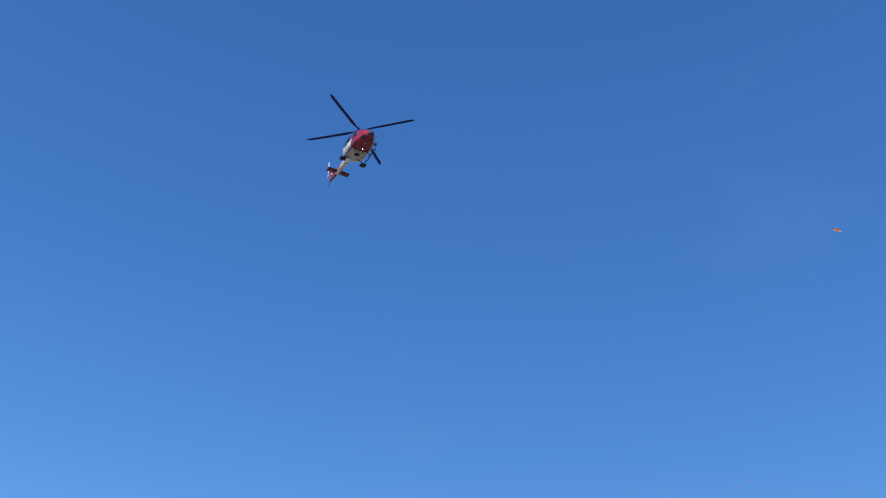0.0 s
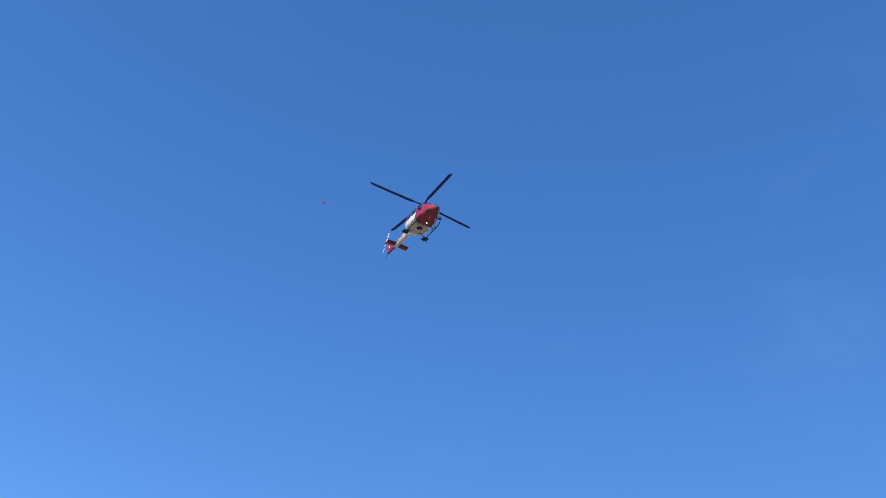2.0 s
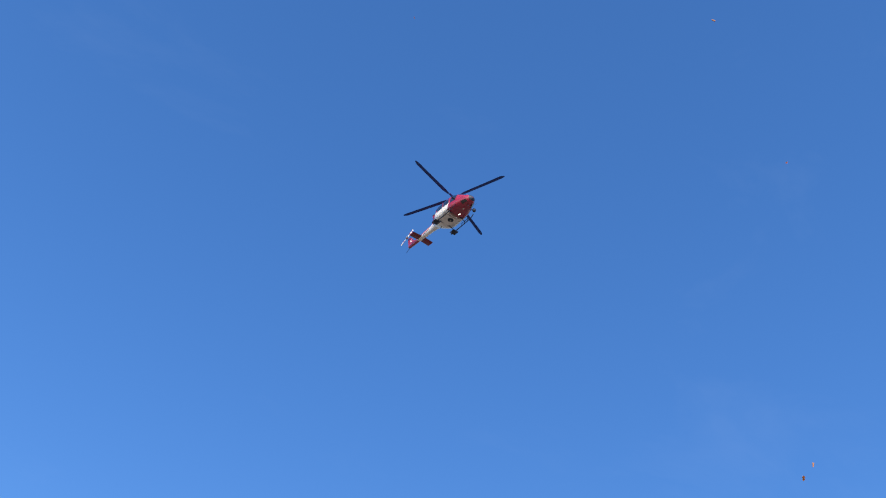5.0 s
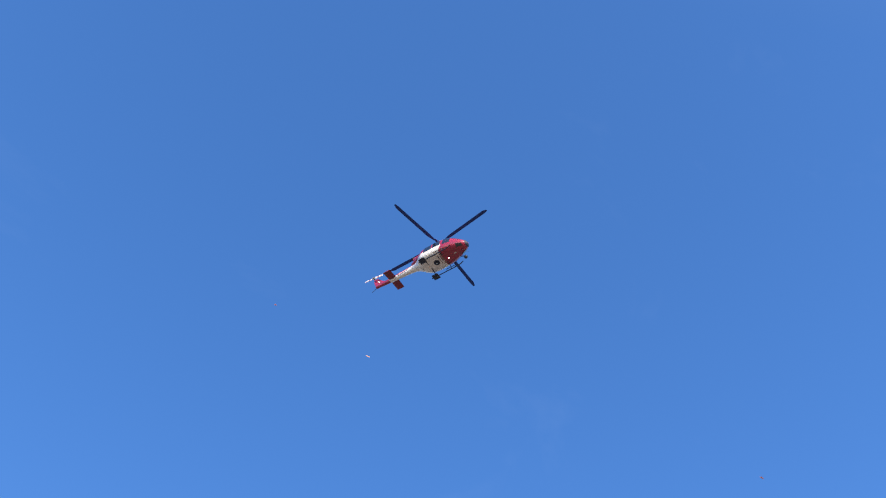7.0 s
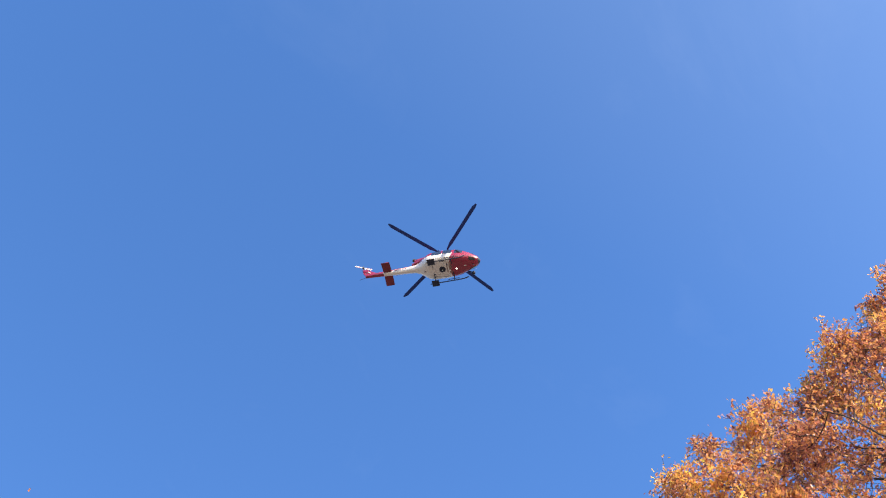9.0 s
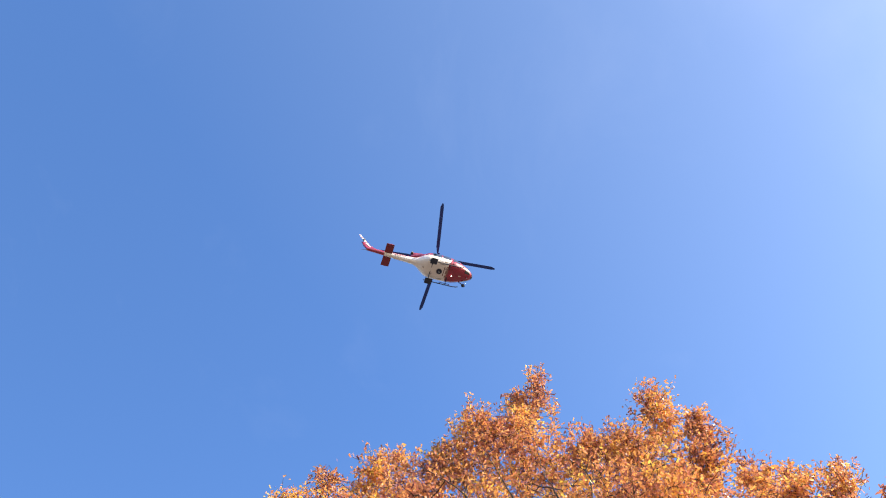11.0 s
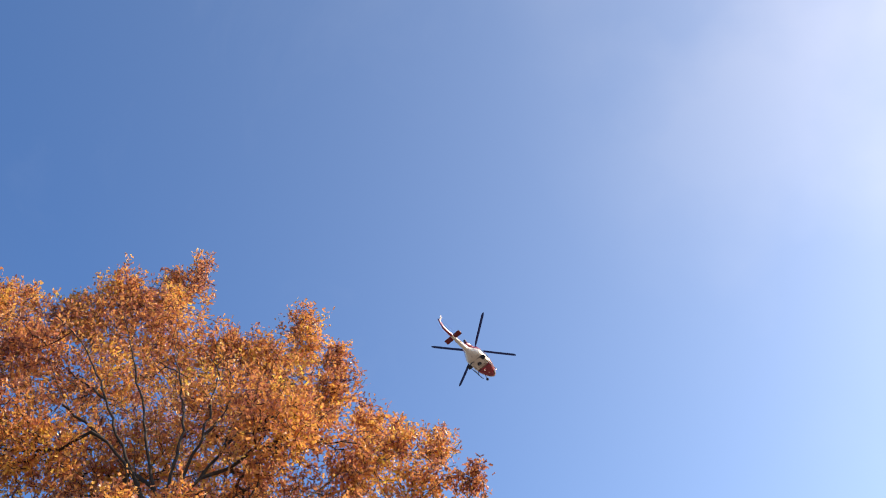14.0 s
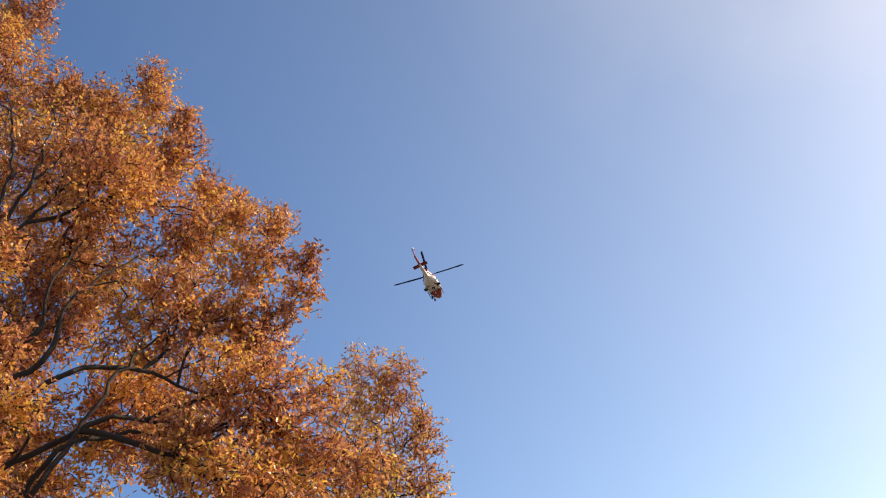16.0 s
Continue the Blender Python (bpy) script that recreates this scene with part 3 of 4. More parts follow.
def leaves_at(rng, centres, heading, length):
    """One folded leaf with two pairs of lobes at each place, pointing roughly along heading: vertices and faces."""
    n = len(centres)
    axis = rng.normal(size=(n, 3)) * 0.62 + heading + np.array([0, 0, -0.22])
    axis /= np.linalg.norm(axis, axis=1)[:, None]
    other = rng.normal(size=(n, 3)) + np.array([0, 0, 0.8])
    side = np.cross(axis, other)
    side /= np.linalg.norm(side, axis=1)[:, None] + 1e-9
    up = np.cross(side, axis)
    ln = length * rng.uniform(0.65, 1.25, n)
    wd = ln * rng.uniform(0.50, 0.78, n)
    curl = rng.uniform(0.0, 0.75, n)
    bend = rng.uniform(-0.25, 0.45, n)
    shape = [(0.0, 0.0, 0.0), (0.50, 0.0, 0.0), (1.0, 0.0, -0.2),
             (0.33, 0.80, 0.7), (0.47, 0.38, 0.35), (0.78, 0.86, 0.9),
             (0.33, -0.80, 0.7), (0.47, -0.38, 0.35), (0.78, -0.86, 0.9)]
    v = np.empty((n, 9, 3))
    for i, (a, b, c) in enumerate(shape):
        v[:, i] = (centres + axis * (a * ln)[:, None] + side * (b * wd * 0.5)[:, None]
                   + up * (c * curl * wd * 0.5 - bend * ln * a * a * 0.5)[:, None])
    base = (np.arange(n) * 9)[:, None]
    faces = np.concatenate([base + np.array(q) for q in ((0, 1, 4, 3), (1, 2, 5, 4), (0, 6, 7, 1), (1, 7, 8, 2))])
    return v.reshape(-1, 3), faces


def build_tree(name, label, base, fork, limbs, lobes, seed, per_lobe, per_tip, leaf_len, leaf_mat, tip_r=0.0065, spread=0.085):
    rng = np.random.default_rng(seed)
    pts = np.zeros((220000, 3))
    run = np.zeros(220000)
    parent = []

    def add(p, par, trunk=False):
        i = len(parent)
        pts[i] = p
        run[i] = 0.0 if trunk else run[par] + np.linalg.norm(pts[i] - pts[par])
        parent.append(par)
        return i

    base, fork = np.array(base, float), np.array(fork, float)
    last = -1
    for i in range(25):
        f = i / 24
        last = add(base + (fork - base) * f + np.array([math.sin(f * 5) * 0.16, math.cos(f * 4) * 0.14, 0]), last, True)
    top = last

    near_from = [0]

    def grow(target, wiggle, step, climb, lo=0, detour=0.0, near=None):
        n = len(parent)
        pick = np.arange(n) if near is None else np.concatenate([near, np.arange(near_from[0], n)])
        d = target - pts[pick]
        dist = np.sqrt((d * d).sum(axis=1))
        cost = dist + climb * np.maximum(0, 0.35 * np.hypot(d[:, 0], d[:, 1]) - d[:, 2]) + detour * run[pick]
        cost[pick < lo] += 100
        k = int(np.argmin(cost))
        j = int(pick[k])
        start = pts[j].copy()
        span = float(dist[k])
        m = max(2, int(span / step))
        par = j
        bend = rng.normal(size=3) * wiggle * span
        sag = np.array([0, 0, 0.10 * span])
        for i in range(1, m + 1):
            f = i / m
            q = start + (target - start) * f + (bend - sag) * math.sin(math.pi * f) + rng.normal(size=3) * 0.012 * span * (i < m)
            par = add(q, par)
        return par

    # main limbs, from the trunk outwards; the last one forks from another limb
    limb_from = len(parent)
    for n_limb, line in enumerate(limbs):
        q = np.array(line[0], float)
        reach = top + 1 if n_limb < len(limbs) - 1 else len(parent)
        j = int(np.argmin(np.linalg.norm(pts[4:reach] - q + np.array([0, 0, 0.9]), axis=1))) + 4
        way = [pts[j].copy()] + [np.array(w, float) for w in line]
        par = j
        for k in range(len(way) - 1):
            p0, p1, p2, p3 = way[max(0, k - 1)], way[k], way[k + 1], way[min(len(way) - 1, k + 2)]
            m = max(2, int(np.linalg.norm(p2 - p1) / 0.3))
            for i in range(1, m + 1):
                f = i / m
                q = 0.5 * (2 * p1 + (p2 - p0) * f + (2 * p0 - 5 * p1 + 4 * p2 - p3) * f * f + (3 * p1 - p0 - 3 * p2 + p3) * f ** 3)
                par = add(q + rng.normal(size=3) * 0.03, par)
    limb_to = len(parent)
    # side branches, alternating along each limb and fanning upwards
    main = [i for i in range(top + 1, len(parent)) if run[i] > 0.8]
    for i in [k for k in main if run[k] < 7.0][::2]:
        d = pts[i] - pts[parent[i]]
        d = d / (np.linalg.norm(d) + 1e-9)
        w = rng.normal(size=3)
        w -= d * w.dot(d)
        w /= np.linalg.norm(w) + 1e-9
        way = d * rng.uniform(0.75, 1.1) + w * rng.uniform(0.5, 0.85) + np.array([0, 0, 0.35])
        way /= np.linalg.norm(way)
        size, par, p = rng.uniform(0.7, 1.9), i, pts[i].copy()
        for k in range(int(size / 0.22)):
            way = way + rng.normal(size=3) * 0.10 + np.array([0, 0, 0.02])
            way /= np.linalg.norm(way)
            p = p + way * 0.22
            par = add(p, par)
    order = sorted(lobes, key=lambda q: np.linalg.norm(np.array(q[:3]) - fork))
    for q in order:
        grow(np.array(q[:3]), 0.05, 0.4, 0.8, 12, 0.25)
    tips = []
    for q in order:
        c, r = np.array(q[:3]), q[3]
        m = int(per_lobe * r * r * (q[4] if len(q) > 4 else 1.0) * (0.80 if c[2] > 19.0 else 1.08))
        out = c - fork + np.array([0, 0, 2.0])
        out /= np.linalg.norm(out)
        way = rng.normal(size=(m, 3))
        way /= np.linalg.norm(way, axis=1)[:, None]
        lump = np.array([noise.noise(Vector(w * 2.6) + Vector(c * 0.7)) for w in way])
        rad = r * (0.88 + 0.75 * lump) * rng.uniform(0.12, 1.0, m) ** 0.5
        tall = 0.18 if r < 1.2 else 0.12
        goals = c + way * rad[:, None] * (1.0 - 0.06 * (r < 1.2)) + out * ((way @ out) * rad * tall)[:, None]
        near_from[0] = len(parent)
        gap = np.linalg.norm(pts[:len(parent)] - c, axis=1)
        close = np.flatnonzero(gap < max(1.8 * r, gap.min() + 0.3))
        # boughs that fan out through the lobe before its twigs
        for k in range(int(3 + 4 * r)):
            w = rng.normal(size=3) + out * 0.7
            w /= np.linalg.norm(w)
            grow(c + w * r * rng.uniform(0.5, 0.85), 0.09, 0.30, 0.5, 8, 0.35, close)
        for q in goals[np.argsort(rad)]:
            tips.append(grow(q, 0.10, 0.30, 0.25, 8, 0.12, close))
    P = pts[:len(parent)]
    load = np.zeros(len(P))
    kids = np.zeros(len(P), int)
    for i in range(len(P) - 1, -1, -1):
        if kids[i] == 0:
            load[i] = 1.0
        if parent[i] >= 0:
            load[parent[i]] += load[i]
            kids[parent[i]] += 1
    R = tip_r * load ** 0.40
    step_no = np.arange(len(P))
    taper = 0.076 * np.clip(1.0 - run[:len(P)] / 10.0, 0.13, 1.0)
    taper = taper * np.where(P[:, 2] < 14.5, 1.3, 0.82)
    R = np.where(step_no <= top, 0.36 - 0.285 * step_no / top, np.minimum(np.where((step_no >= limb_from) & (step_no < limb_to), taper * 0.8, R), taper))
    root = new(name)
    root.location = base
    tagged(root, label, "tree")
    local = P - base
    groups = {("trunk", 0): [], ("twig_spray", 0): []}
    stem, thick = [0] * len(P), [False] * len(P)
    for i in range(1, len(P)):
        if i <= top:
            groups[("trunk", 0)].append(i)
            continue
        stem[i] = i if parent[i] <= top else stem[parent[i]]
        thick[i] = R[i] > 0.022 and (parent[i] <= top or thick[parent[i]])
        groups.setdefault(("limb", stem[i]) if thick[i] else ("twig_spray", 0), []).append(i)
    for (gname, _), idx in groups.items():
        sides = {"trunk": 14, "limb": 8, "twig_spray": 4}[gname]
        verts, faces = [], []
        for i in idx:
            a, b = local[parent[i]], local[i]
            d = b - a
            d = d / (np.linalg.norm(d) + 1e-9)
            ref = np.cross(d, (0.31, 0.87, 0.38))
            ref /= np.linalg.norm(ref) + 1e-9
            sd = np.cross(d, ref)
            ra = min(R[parent[i]], R[i] * 1.25) if i > top else R[parent[i]]
            rb = R[i]
            if gname == "trunk" and parent[i] == 0:
                ra *= 1.35
            k0 = len(verts)
            ang = np.arange(sides) * 2 * math.pi / sides
            ring = np.cos(ang)[:, None] * ref + np.sin(ang)[:, None] * sd
            verts.extend((a - d * rb * 0.3 + ring * ra).tolist())
            verts.extend((b + d * rb * 0.3 + ring * rb).tolist())
            for k in range(sides):
                m = (k + 1) % sides
                faces.append((k0 + k, k0 + m, k0 + sides + m, k0 + sides + k))
        ob = mesh_from(gname, verts, faces, M_BARK, root, "rough dark brown bark" if gname == "trunk" else "")
        if gname == "twig_spray":
            tagged(ob, kind="stuff")
    # leaves sit in tufts along the last twig and at its end
    tipp = local[tips]
    back = local[[parent[parent[i]] for i in tips]]
    counts = np.round(per_tip * np.clip(rng.normal(1.0, 0.38, len(tipp)), 0.25, 1.8)).astype(int)
    total = counts.sum()
    along = (rng.uniform(0, 1, total) ** 1.7)[:, None]
    reach = np.repeat(back - tipp, counts, axis=0)
    heading = -reach / (np.linalg.norm(reach, axis=1)[:, None] + 1e-9)
    centres = np.repeat(tipp, counts, axis=0) + reach * along + rng.normal(size=(total, 3)) * spread
    v, f = leaves_at(rng, centres, heading * 0.75, leaf_len)
    ob = mesh_from("crown", v, f, leaf_mat, root, "dense orange and golden autumn leaves", smooth=False)
    tagged(ob, kind="stuff")
    return root


# main limbs of the big oak, each from near the trunk outwards
OAK_LIMBS_LOW = [
    [(-5.1, 17.4, 14.1), (-4.9, 17.6, 15.1), (-4.6, 17.8, 16.2), (-3.8, 18.4, 18.1), (-3.0, 19.3, 21.7), (-2.6, 19.6, 24.2)],
    [(-4.9, 17.3, 13.3), (-4.5, 17.5, 14.7), (-3.7, 17.8, 15.7), (-1.7, 19.4, 18.1), (-0.2, 20.2, 19.5)],
    [(-4.6, 16.8, 12.4), (-4.0, 17.1, 12.8), (-3.0, 17.8, 13.0), (-2.2, 18.8, 12.9), (-1.1, 19.8, 13.2)],
    [(-4.9, 16.6, 9.9), (-4.4, 16.8, 10.8), (-3.8, 17.0, 11.8), (-3.4, 17.3, 12.7), (-2.7, 17.7, 13.6), (-1.8, 18.2, 14.7), (-1.0, 18.6, 15.4), (0.3, 19.2, 16.5)],
    [(-3.9, 17.0, 11.4), (-3.0, 17.7, 11.7), (-2.0, 18.8, 11.9), (-0.8, 19.7, 12.4)],
    [(-5.2, 16.9, 10.0), (-4.4, 16.7, 10.8), (-3.7, 17.2, 11.2), (-2.7, 18.1, 11.5), (-1.3, 19.7, 11.3)]]
OAK_LIMBS_HIGH = [
    [(-7.1, 16.2, 19.0), (-7.6, 15.9, 21.1), (-8.6, 15.3, 23.1)],
    [(-5.6, 17.0, 18.7), (-5.7, 17.3, 20.5), (-5.9, 17.6, 22.9), (-5.7, 18.2, 26.2)],
    [(-6.4, 16.7, 18.4), (-6.7, 16.6, 21.1), (-7.1, 16.6, 23.7)],
    [(-5.2, 17.3, 18.6), (-4.6, 17.6, 21.6)],
    [(-7.0, 16.2, 17.9), (-8.1, 15.6, 19.3)],
    [(-4.4, 17.7, 18.7), (-3.6, 18.1, 20.6)],
    [(-1.7, 18.3, 14.1), (-0.9, 18.9, 14.7), (0.0, 19.6, 15.4)]]
# masses of foliage: centre, radius and, where thinner, density
OAK_LOBES = [(-6.7, 19.3, 24.7, 1.91), (-10.7, 17.2, 23.9, 1.71), (-12.4, 15.0, 22.1, 1.7), (-8.2, 17.7, 22.0, 1.96),
    (-5.1, 18.8, 20.9, 1.94), (-3.0, 20.0, 21.3, 1.26), (-12.8, 13.7, 19.2, 1.35), (-10.7, 15.4, 19.3, 1.98),
    (-11.4, 14.9, 22.5, 1.19), (-9.6, 16.1, 22.6, 1.25), (-1.9, 19.7, 18.1, 1.36), (-0.4, 19.5, 16.6, 1.1),
    (-3.6, 17.6, 18.4, 1.68), (-2.4, 18.7, 14.9, 1.75), (-0.9, 18.0, 12.1, 1.35), (-1.5, 17.5, 9.9, 1.45)]
OAK_INNER = [(-5.3, 20.6, 17.6, 2.12, 1.0), (-4.1, 21.5, 14.0, 1.84, 1.35), (-7.8, 19.1, 14.9, 2.11, 1.35),
    (-7.4, 19.3, 19.7, 1.95, 1.0), (-6.0, 20.8, 11.8, 1.69, 1.35), (-6.7, 20.8, 13.8, 1.4, 1.35),
    (-6.4, 20.8, 16.2, 1.35, 1.0), (-8.7, 18.7, 19.3, 1.65, 1.0)]
OAK_TOP = [(-6.3, 20.0, 28.5, 0.85), (-5.8, 20.2, 29.1, 0.56), (-7.9, 19.1, 27.4, 1.07), (-9.2, 18.2, 26.5, 0.91),
    (-10.7, 17.4, 26.8, 0.82), (-11.4, 16.6, 25.5, 0.97), (-12.4, 15.8, 26.3, 0.35), (-2.6, 20.8, 25.8, 0.8),
    (-8.0, 18.4, 27.3, 0.89), (-10.7, 16.3, 25.6, 0.69), (-8.4, 18.4, 25.5, 1.3), (-7.2, 19.4, 26.9, 1.3),
    (-9.7, 17.8, 25.7, 1.07), (-6.7, 19.9, 28.9, 0.65), (-5.7, 20.2, 29.9, 0.52), (-6.7, 19.7, 27.5, 0.79)]
OAK_SHOULDER = [(-13.1, 14.8, 24.3, 0.84), (-13.6, 14.0, 22.8, 0.75), (-2.7, 20.8, 24.4, 0.91),
    (-1.7, 20.6, 23.5, 0.62), (-1.8, 20.3, 22.0, 0.84), (-4.3, 20.1, 24.4, 0.94), (-5.2, 19.9, 24.4, 1.11),
    (-11.7, 14.8, 24.5, 0.62), (-12.4, 14.0, 23.3, 0.72), (-3.8, 20.0, 22.7, 1.28), (-1.3, 21.7, 21.6, 0.73),
    (-1.8, 20.6, 23.2, 0.59), (-2.2, 20.3, 21.6, 0.91), (-3.7, 19.9, 23.5, 1.01), (-5.0, 20.1, 24.7, 0.69),
    (-13.6, 14.0, 23.6, 0.26), (-13.8, 13.8, 22.7, 0.41), (-14.0, 13.5, 22.7, 0.22), (-2.6, 20.8, 25.0, 0.79)]
OAK_SKIRT = [(-6.5, 15.4, 15.3, 0.9), (-5.4, 16.0, 15.4, 0.75), (-5.1, 15.3, 12.5, 0.65),
    (-4.9, 15.6, 11.3, 0.7), (-5.5, 15.8, 10.2, 0.85),
    (-0.6, 22.5, 21.3, 0.82), (0.5, 23.2, 21.1, 0.78), (-1.4, 21.7, 20.3, 1.13), (-1.2, 20.2, 20.0, 0.58),
    (-0.4, 19.9, 18.7, 0.62), (0.5, 19.8, 17.9, 0.58), (1.0, 19.5, 16.5, 0.59), (0.8, 19.5, 15.5, 0.52),
    (0.2, 19.3, 14.9, 0.56), (-0.9, 18.9, 14.7, 0.82), (0.7, 19.8, 12.8, 0.75), (0.2, 19.2, 11.0, 1.13),
    (1.3, 20.4, 11.0, 0.93), (-2.9, 19.0, 19.5, 1.21), (-9.1, 16.4, 18.9, 1.67), (-10.6, 15.5, 20.6, 1.43),
    (-14.2, 13.4, 21.5, 0.48), (-13.8, 13.4, 21.5, 0.64), (-0.5, 19.0, 11.6, 0.95), (-0.4, 18.9, 10.3, 1.03),
    (-0.7, 19.3, 14.0, 0.82), (-2.2, 17.9, 10.9, 0.99)]
FAR_LOBES = [(2.6, 29.9, 19.2, 0.98), (3.2, 29.8, 17.8, 1.26), (3.7, 29.7, 17.6, 0.86, 0.8),
    (4.1, 29.7, 16.0, 0.84, 0.8), (3.3, 29.8, 15.5, 1.43), (4.2, 29.7, 14.1, 0.77, 0.8), (3.1, 29.8, 13.9, 1.49),
    (1.7, 29.2, 16.4, 1.31), (1.0, 28.5, 13.4, 2.21), (-0.9, 28.5, 12.7, 2.35), (2.7, 28.4, 11.3, 1.94),
    (4.5, 29.6, 16.5, 0.68, 0.8), (4.7, 29.6, 15.5, 0.56, 0.8), (4.4, 29.6, 14.0, 0.66, 0.8),
    (3.8, 29.8, 18.7, 0.79), (4.4, 29.6, 18.3, 0.54, 0.8), (2.6, 29.9, 18.0, 1.37), (2.3, 29.2, 14.2, 1.68),
    (4.2, 29.6, 17.4, 0.74, 0.8), (4.2, 29.6, 15.1, 0.67, 0.8), (4.2, 29.7, 18.9, 0.55, 0.8)]


def rear_lobes(lobes, every, push, drop):
    """The far side of a crown, behind and below its near side."""
    out = []
    for i, (x, y, z, r, *_) in enumerate(lobes):
        if i % every == 0:
            out.append((x * push, y * push, (z - 1.6) * push + 1.6 - drop, r * 1.1, 0.6))
    return out


build_tree("oak_tree", "tall oak in full orange-brown autumn leaf", (-8.0, 18.4, -0.05), (-6.1, 16.95, 15.8),
           OAK_LIMBS_LOW + OAK_LIMBS_HIGH,
           OAK_LOBES + OAK_INNER + OAK_TOP + OAK_SHOULDER + OAK_SKIRT + rear_lobes(OAK_LOBES[:10], 2, 1.20, 3.4)
           + rear_lobes(OAK_LOBES[10:], 1, 1.24, 3.0), 11, 165, 8.3, 0.126, M_LEAF)
build_tree("oak_tree", "smaller oak with thinning russet autumn leaves", (1.0, 30.6, -0.05), (1.2, 29.8, 11.5), [],
           FAR_LOBES + rear_lobes(FAR_LOBES, 5, 1.10, 2.7), 23, 84, 6, 0.135, M_LEAF_B)


# ---- loose leaves in the rotor wash ----
LEAVES = [
    (0.4, (-6.86, 0.38, 8.92), (1.6, -0.6, 1.7), 0.20), (0.0, (-21.86, 1.62, 15.58), (-2.6, -2.1, -4.3), 0.17),
    (1.3, (-15.98, -12.56, 26.31), (-4.6, -2.5, -5.2), 0.15), (3.8, (-17.64, 1.55, 14.65), (-1.1, -1.6, -1.3), 0.14),
    (3.8, (-16.49, 2.58, 21.53), (-0.3, -1.9, -0.1), 0.12), (4.0, (-20.16, 1.69, 14.52), (-0.3, -1.2, -0.4), 0.12),
    (6.5, (-17.45, -1.60, 23.44), (-0.5, -2.1, -0.6), 0.17), (6.3, (-21.78, 7.38, 20.87), (-0.1, -1.1, -0.2), 0.13),
    (8.2, (-19.64, -4.33, 23.86), (-0.4, 1.7, -0.8), 0.12), (0.0, (-22.61, -1.90, 9.42), (-0.2, -0.8, -0.7), 0.16)]


def build_loose_leaf(size, seed):
    rng = np.random.default_rng(seed)
    v, f = leaves_at(rng, np.zeros((1, 3)), np.zeros((1, 3)), size)
    v = v - v.mean(axis=0)
    ob = mesh_from("loose_leaf", v, f, M_LEAF, None, smooth=False)
    tagged(ob, "dry orange-brown leaf blown through the air", "leaf", "leaves in the rotor wash")
    solid = ob.modifiers.new("thickness", "SOLIDIFY")
    solid.thickness = 0.002
    return ob


LOOSE = [build_loose_leaf(size, 100 + i) for i, (t, p, v, size) in enumerate(LEAVES)]

# ---- what moves ----
FLIGHT = [
    (0.0, -73.40, -42.92, 70.67, -0.3, 4.1, 50.6), (0.5, -73.61, -41.51, 70.80, 0.2, 4.1, 51.3),
    (1.0, -73.72, -40.37, 71.07, 0.6, 4.1, 51.9), (1.5, -73.26, -39.93, 71.67, 1.1, 4.1, 52.5),
    (2.0, -72.49, -39.66, 72.38, 1.5, 4.2, 53.0), (2.5, -71.71, -39.07, 73.22, 1.9, 4.2, 53.4),
    (3.0, -71.00, -38.19, 74.14, 2.1, 4.4, 53.5), (3.5, -70.52, -36.85, 74.90, 2.2, 4.5, 53.4),
    (4.0, -69.82, -35.03, 75.50, 2.2, 4.5, 53.3), (6.5, -60.12, -7.88, 84.08, 2.1, 3.2, 53.0),
    (7.0, -55.84, -2.78, 85.75, 2.2, 3.1, 52.8), (7.5, -51.26, 2.53, 87.40, 2.2, 3.3, 52.5),
    (8.0, -46.19, 8.15, 88.95, 2.1, 3.6, 52.4), (8.5, -41.92, 13.35, 89.79, 1.8, 4.0, 52.6),
    (9.0, -37.02, 19.81, 90.63, 1.3, 4.4, 53.1), (11.5, -13.55, 55.79, 96.03, -0.8, 6.1, 56.2),
    (12.0, -8.07, 65.19, 97.06, -1.0, 6.4, 57.0), (12.5, -3.20, 73.96, 98.32, -1.3, 6.5, 58.1),
    (13.0, 2.33, 83.55, 98.70, -1.6, 6.7, 59.2), (13.5, 7.03, 92.64, 99.40, -2.1, 6.8, 60.5),
    (14.0, 12.21, 102.54, 99.38, -2.6, 6.9, 61.8), (14.5, 16.80, 112.11, 99.83, -3.1, 7.0, 63.2),
    (15.0, 21.72, 122.53, 99.36, -3.4, 7.1, 64.7), (15.5, 25.84, 132.70, 99.76, -3.7, 7.2, 66.1),
    (16.0, 30.16, 143.99, 99.71, -3.7, 7.3, 67.6)]
# rotor azimuth in degrees, counter-clockwise from above
SPIN = [
    (0.0, 42), (0.5, 962), (1.0, 1915),
    (1.5, 2829), (2.0, 3783), (2.5, 4695),
    (3.0, 5651), (3.5, 6563), (4.0, 7516),
    (6.5, 12177), (7.0, 13136), (7.5, 14049),
    (8.0, 15005), (8.5, 15921), (9.0, 16877),
    (11.5, 21537), (12.0, 22494), (12.5, 23409),
    (13.0, 24370), (13.5, 25288), (14.0, 26245),
    (14.5, 27160), (15.0, 28112), (15.5, 29028),
    (16.0, 29983)]
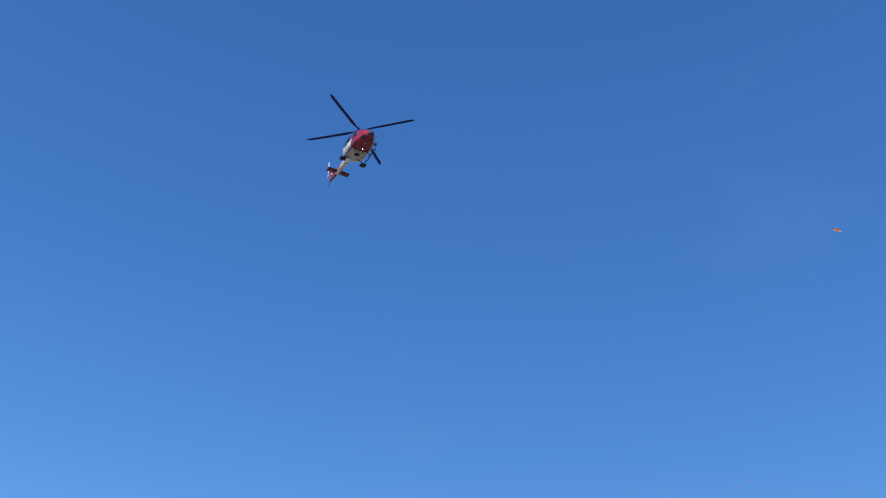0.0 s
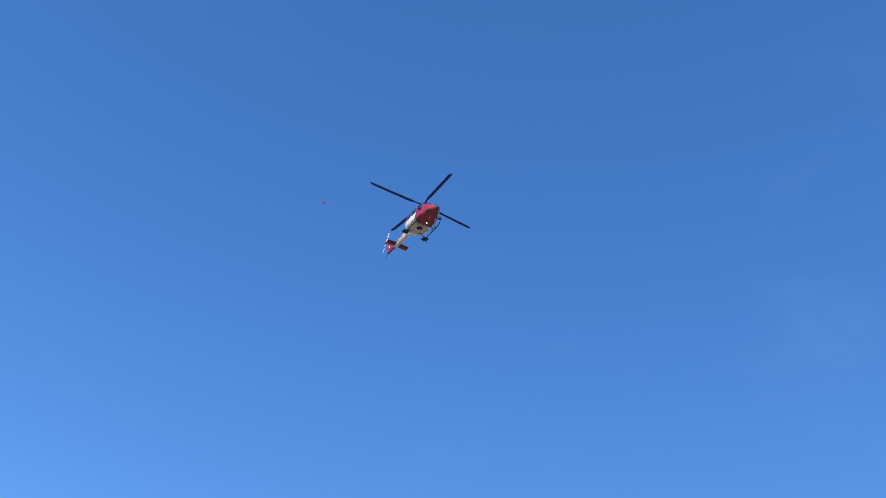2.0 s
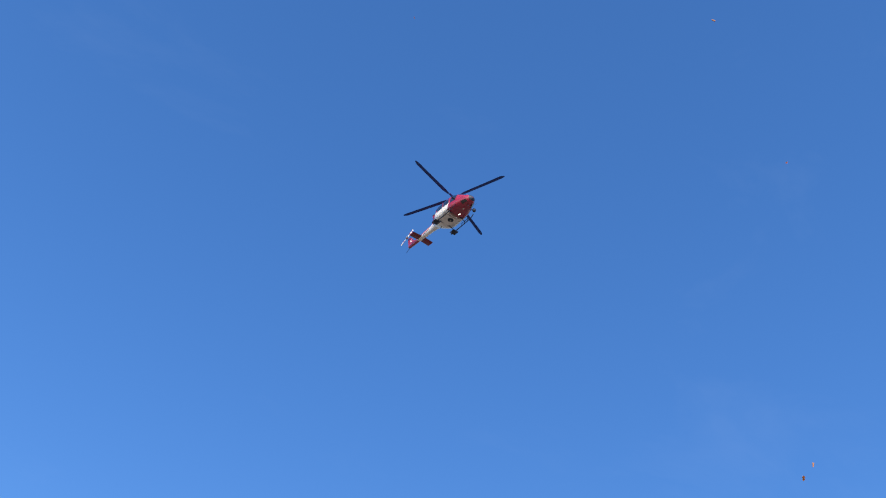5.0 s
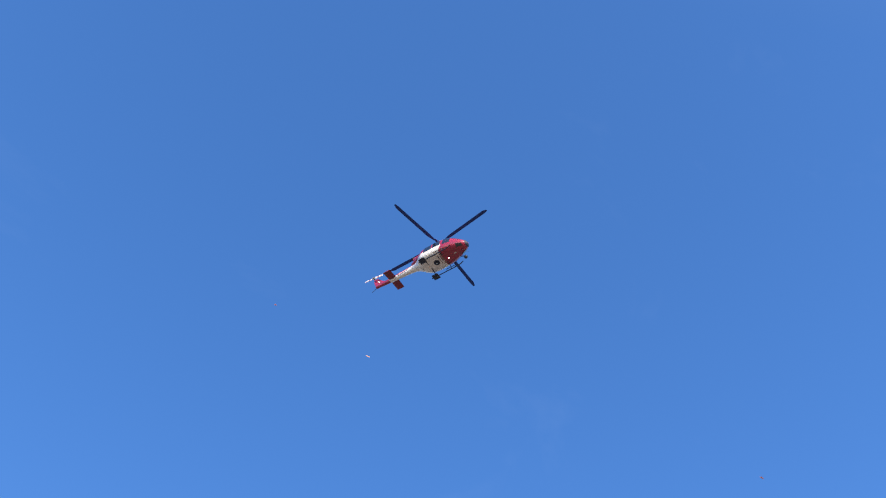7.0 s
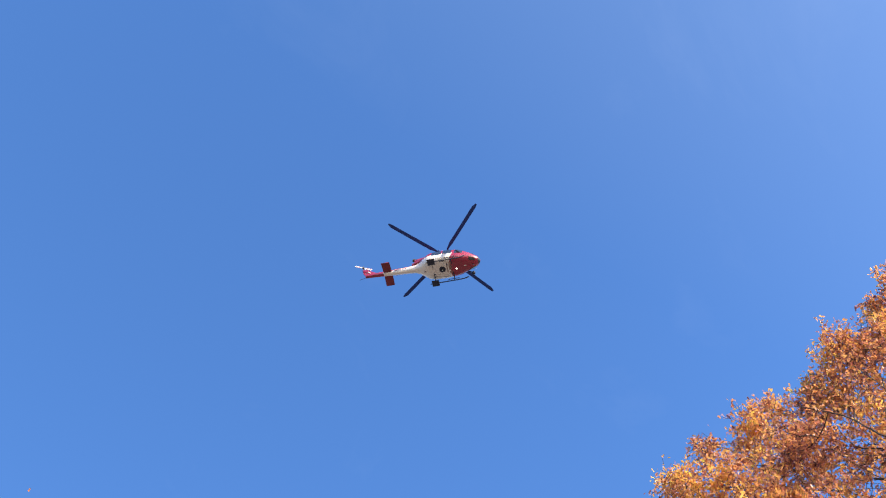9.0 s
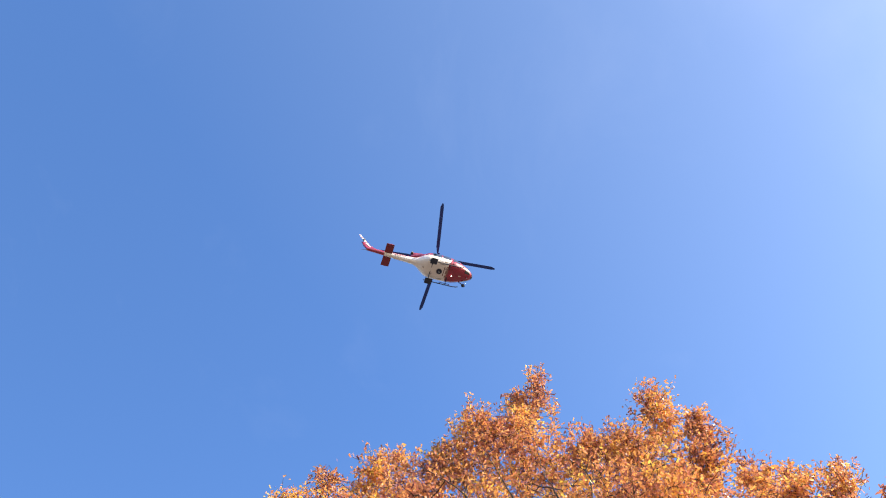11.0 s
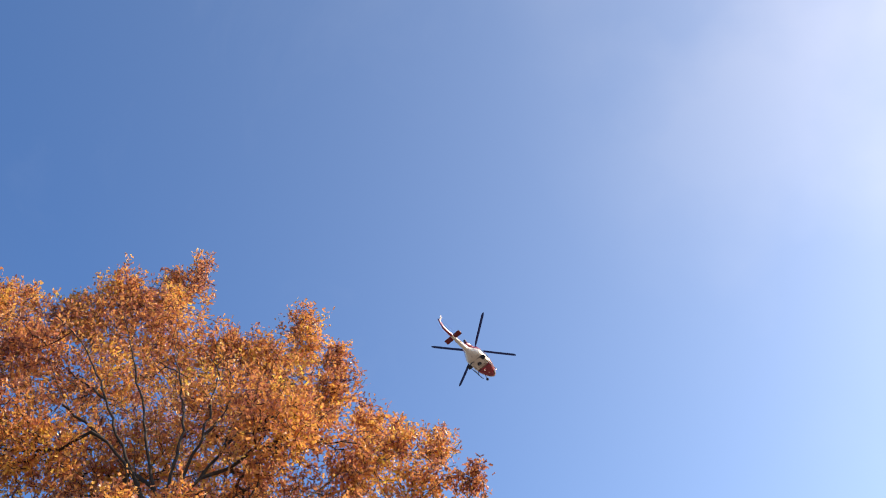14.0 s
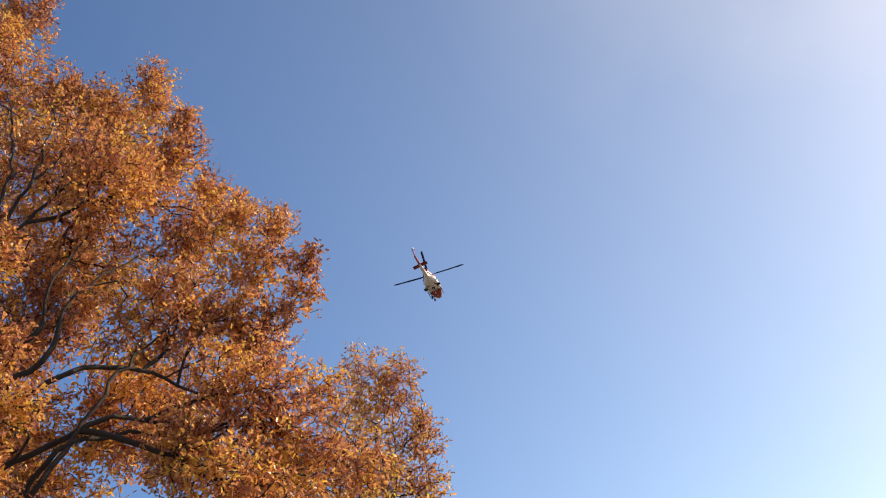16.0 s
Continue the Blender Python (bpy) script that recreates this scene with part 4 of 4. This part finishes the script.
# lead and lag of the blades on their hinges, once a turn
LAG = [
    (0.0, -2.9, 2.0), (2.0, -3.2, 2.4), (4.0, -3.2, 2.7),
    (6.5, -3.5, 4.5), (8.0, -2.4, 6.1), (9.0, -1.3, 6.7),
    (11.5, 2.2, 5.8), (13.0, 3.2, 4.1), (14.5, 3.1, 3.0),
    (16.0, 2.5, 1.8)]


def motions():
    walk(HELICOPTER, [(t, pose(x, y, z, rx, ry, rz)) for t, x, y, z, rx, ry, rz in FLIGHT])
    steps = [i / FPS for i in range(int(16 * FPS) + 1)]
    spin = np.interp(steps, [r[0] for r in SPIN], [r[1] for r in SPIN])
    lag_c = np.interp(steps, [r[0] for r in LAG], [r[1] for r in LAG])
    lag_s = np.interp(steps, [r[0] for r in LAG], [r[2] for r in LAG])
    walk(ROTOR_HUB, [(t, pose(0, 0, 3.95, 0, 0, a)) for t, a in zip(steps, spin)])
    for k, blade in enumerate(ROTOR_BLADES):
        rows = []
        for t, a, c, s in zip(steps, spin, lag_c, lag_s):
            az = a + 90 * k
            az += c * math.cos(radians(az)) + s * math.sin(radians(az))
            rows.append((t, pose(0, 0, 3.95, 0, 0, az)))
        walk(blade, rows)
    walk(TAIL_ROTOR, [(t, pose(-9.0, -0.34, 3.40, 0, 90 - 23.5 * (i - 375), 0)) for i, t in enumerate(steps)])
    for i, (leaf, (t0, p, v, size)) in enumerate(zip(LOOSE, LEAVES)):
        rows = []
        for k in range(81):
            t = k * 0.2
            dt = t - t0
            near = max(-0.4, min(0.7, dt))
            away = Vector((v[0] * 0.3, 2.6 if p[1] > 0 else v[1], min(v[2], -1.2)))
            q = Vector(p) + Vector(v) * near + (away if dt > 0 else Vector((v[0], v[1], -4.0))) * (dt - near)
            if i == 0 and dt < 0:        # the nearest leaf sweeps in from the side
                q = Vector(p) + Vector((1.1, -3.4, 1.45)) * dt
            q.z = max(0.03, q.z)
            still = q.z <= 0.031
            rows.append((t, pose(*q, 0 if still else 47 * k, 0 if still else 31 * k + 60 * i, 20 * i)))
        walk(leaf, rows)


motions()
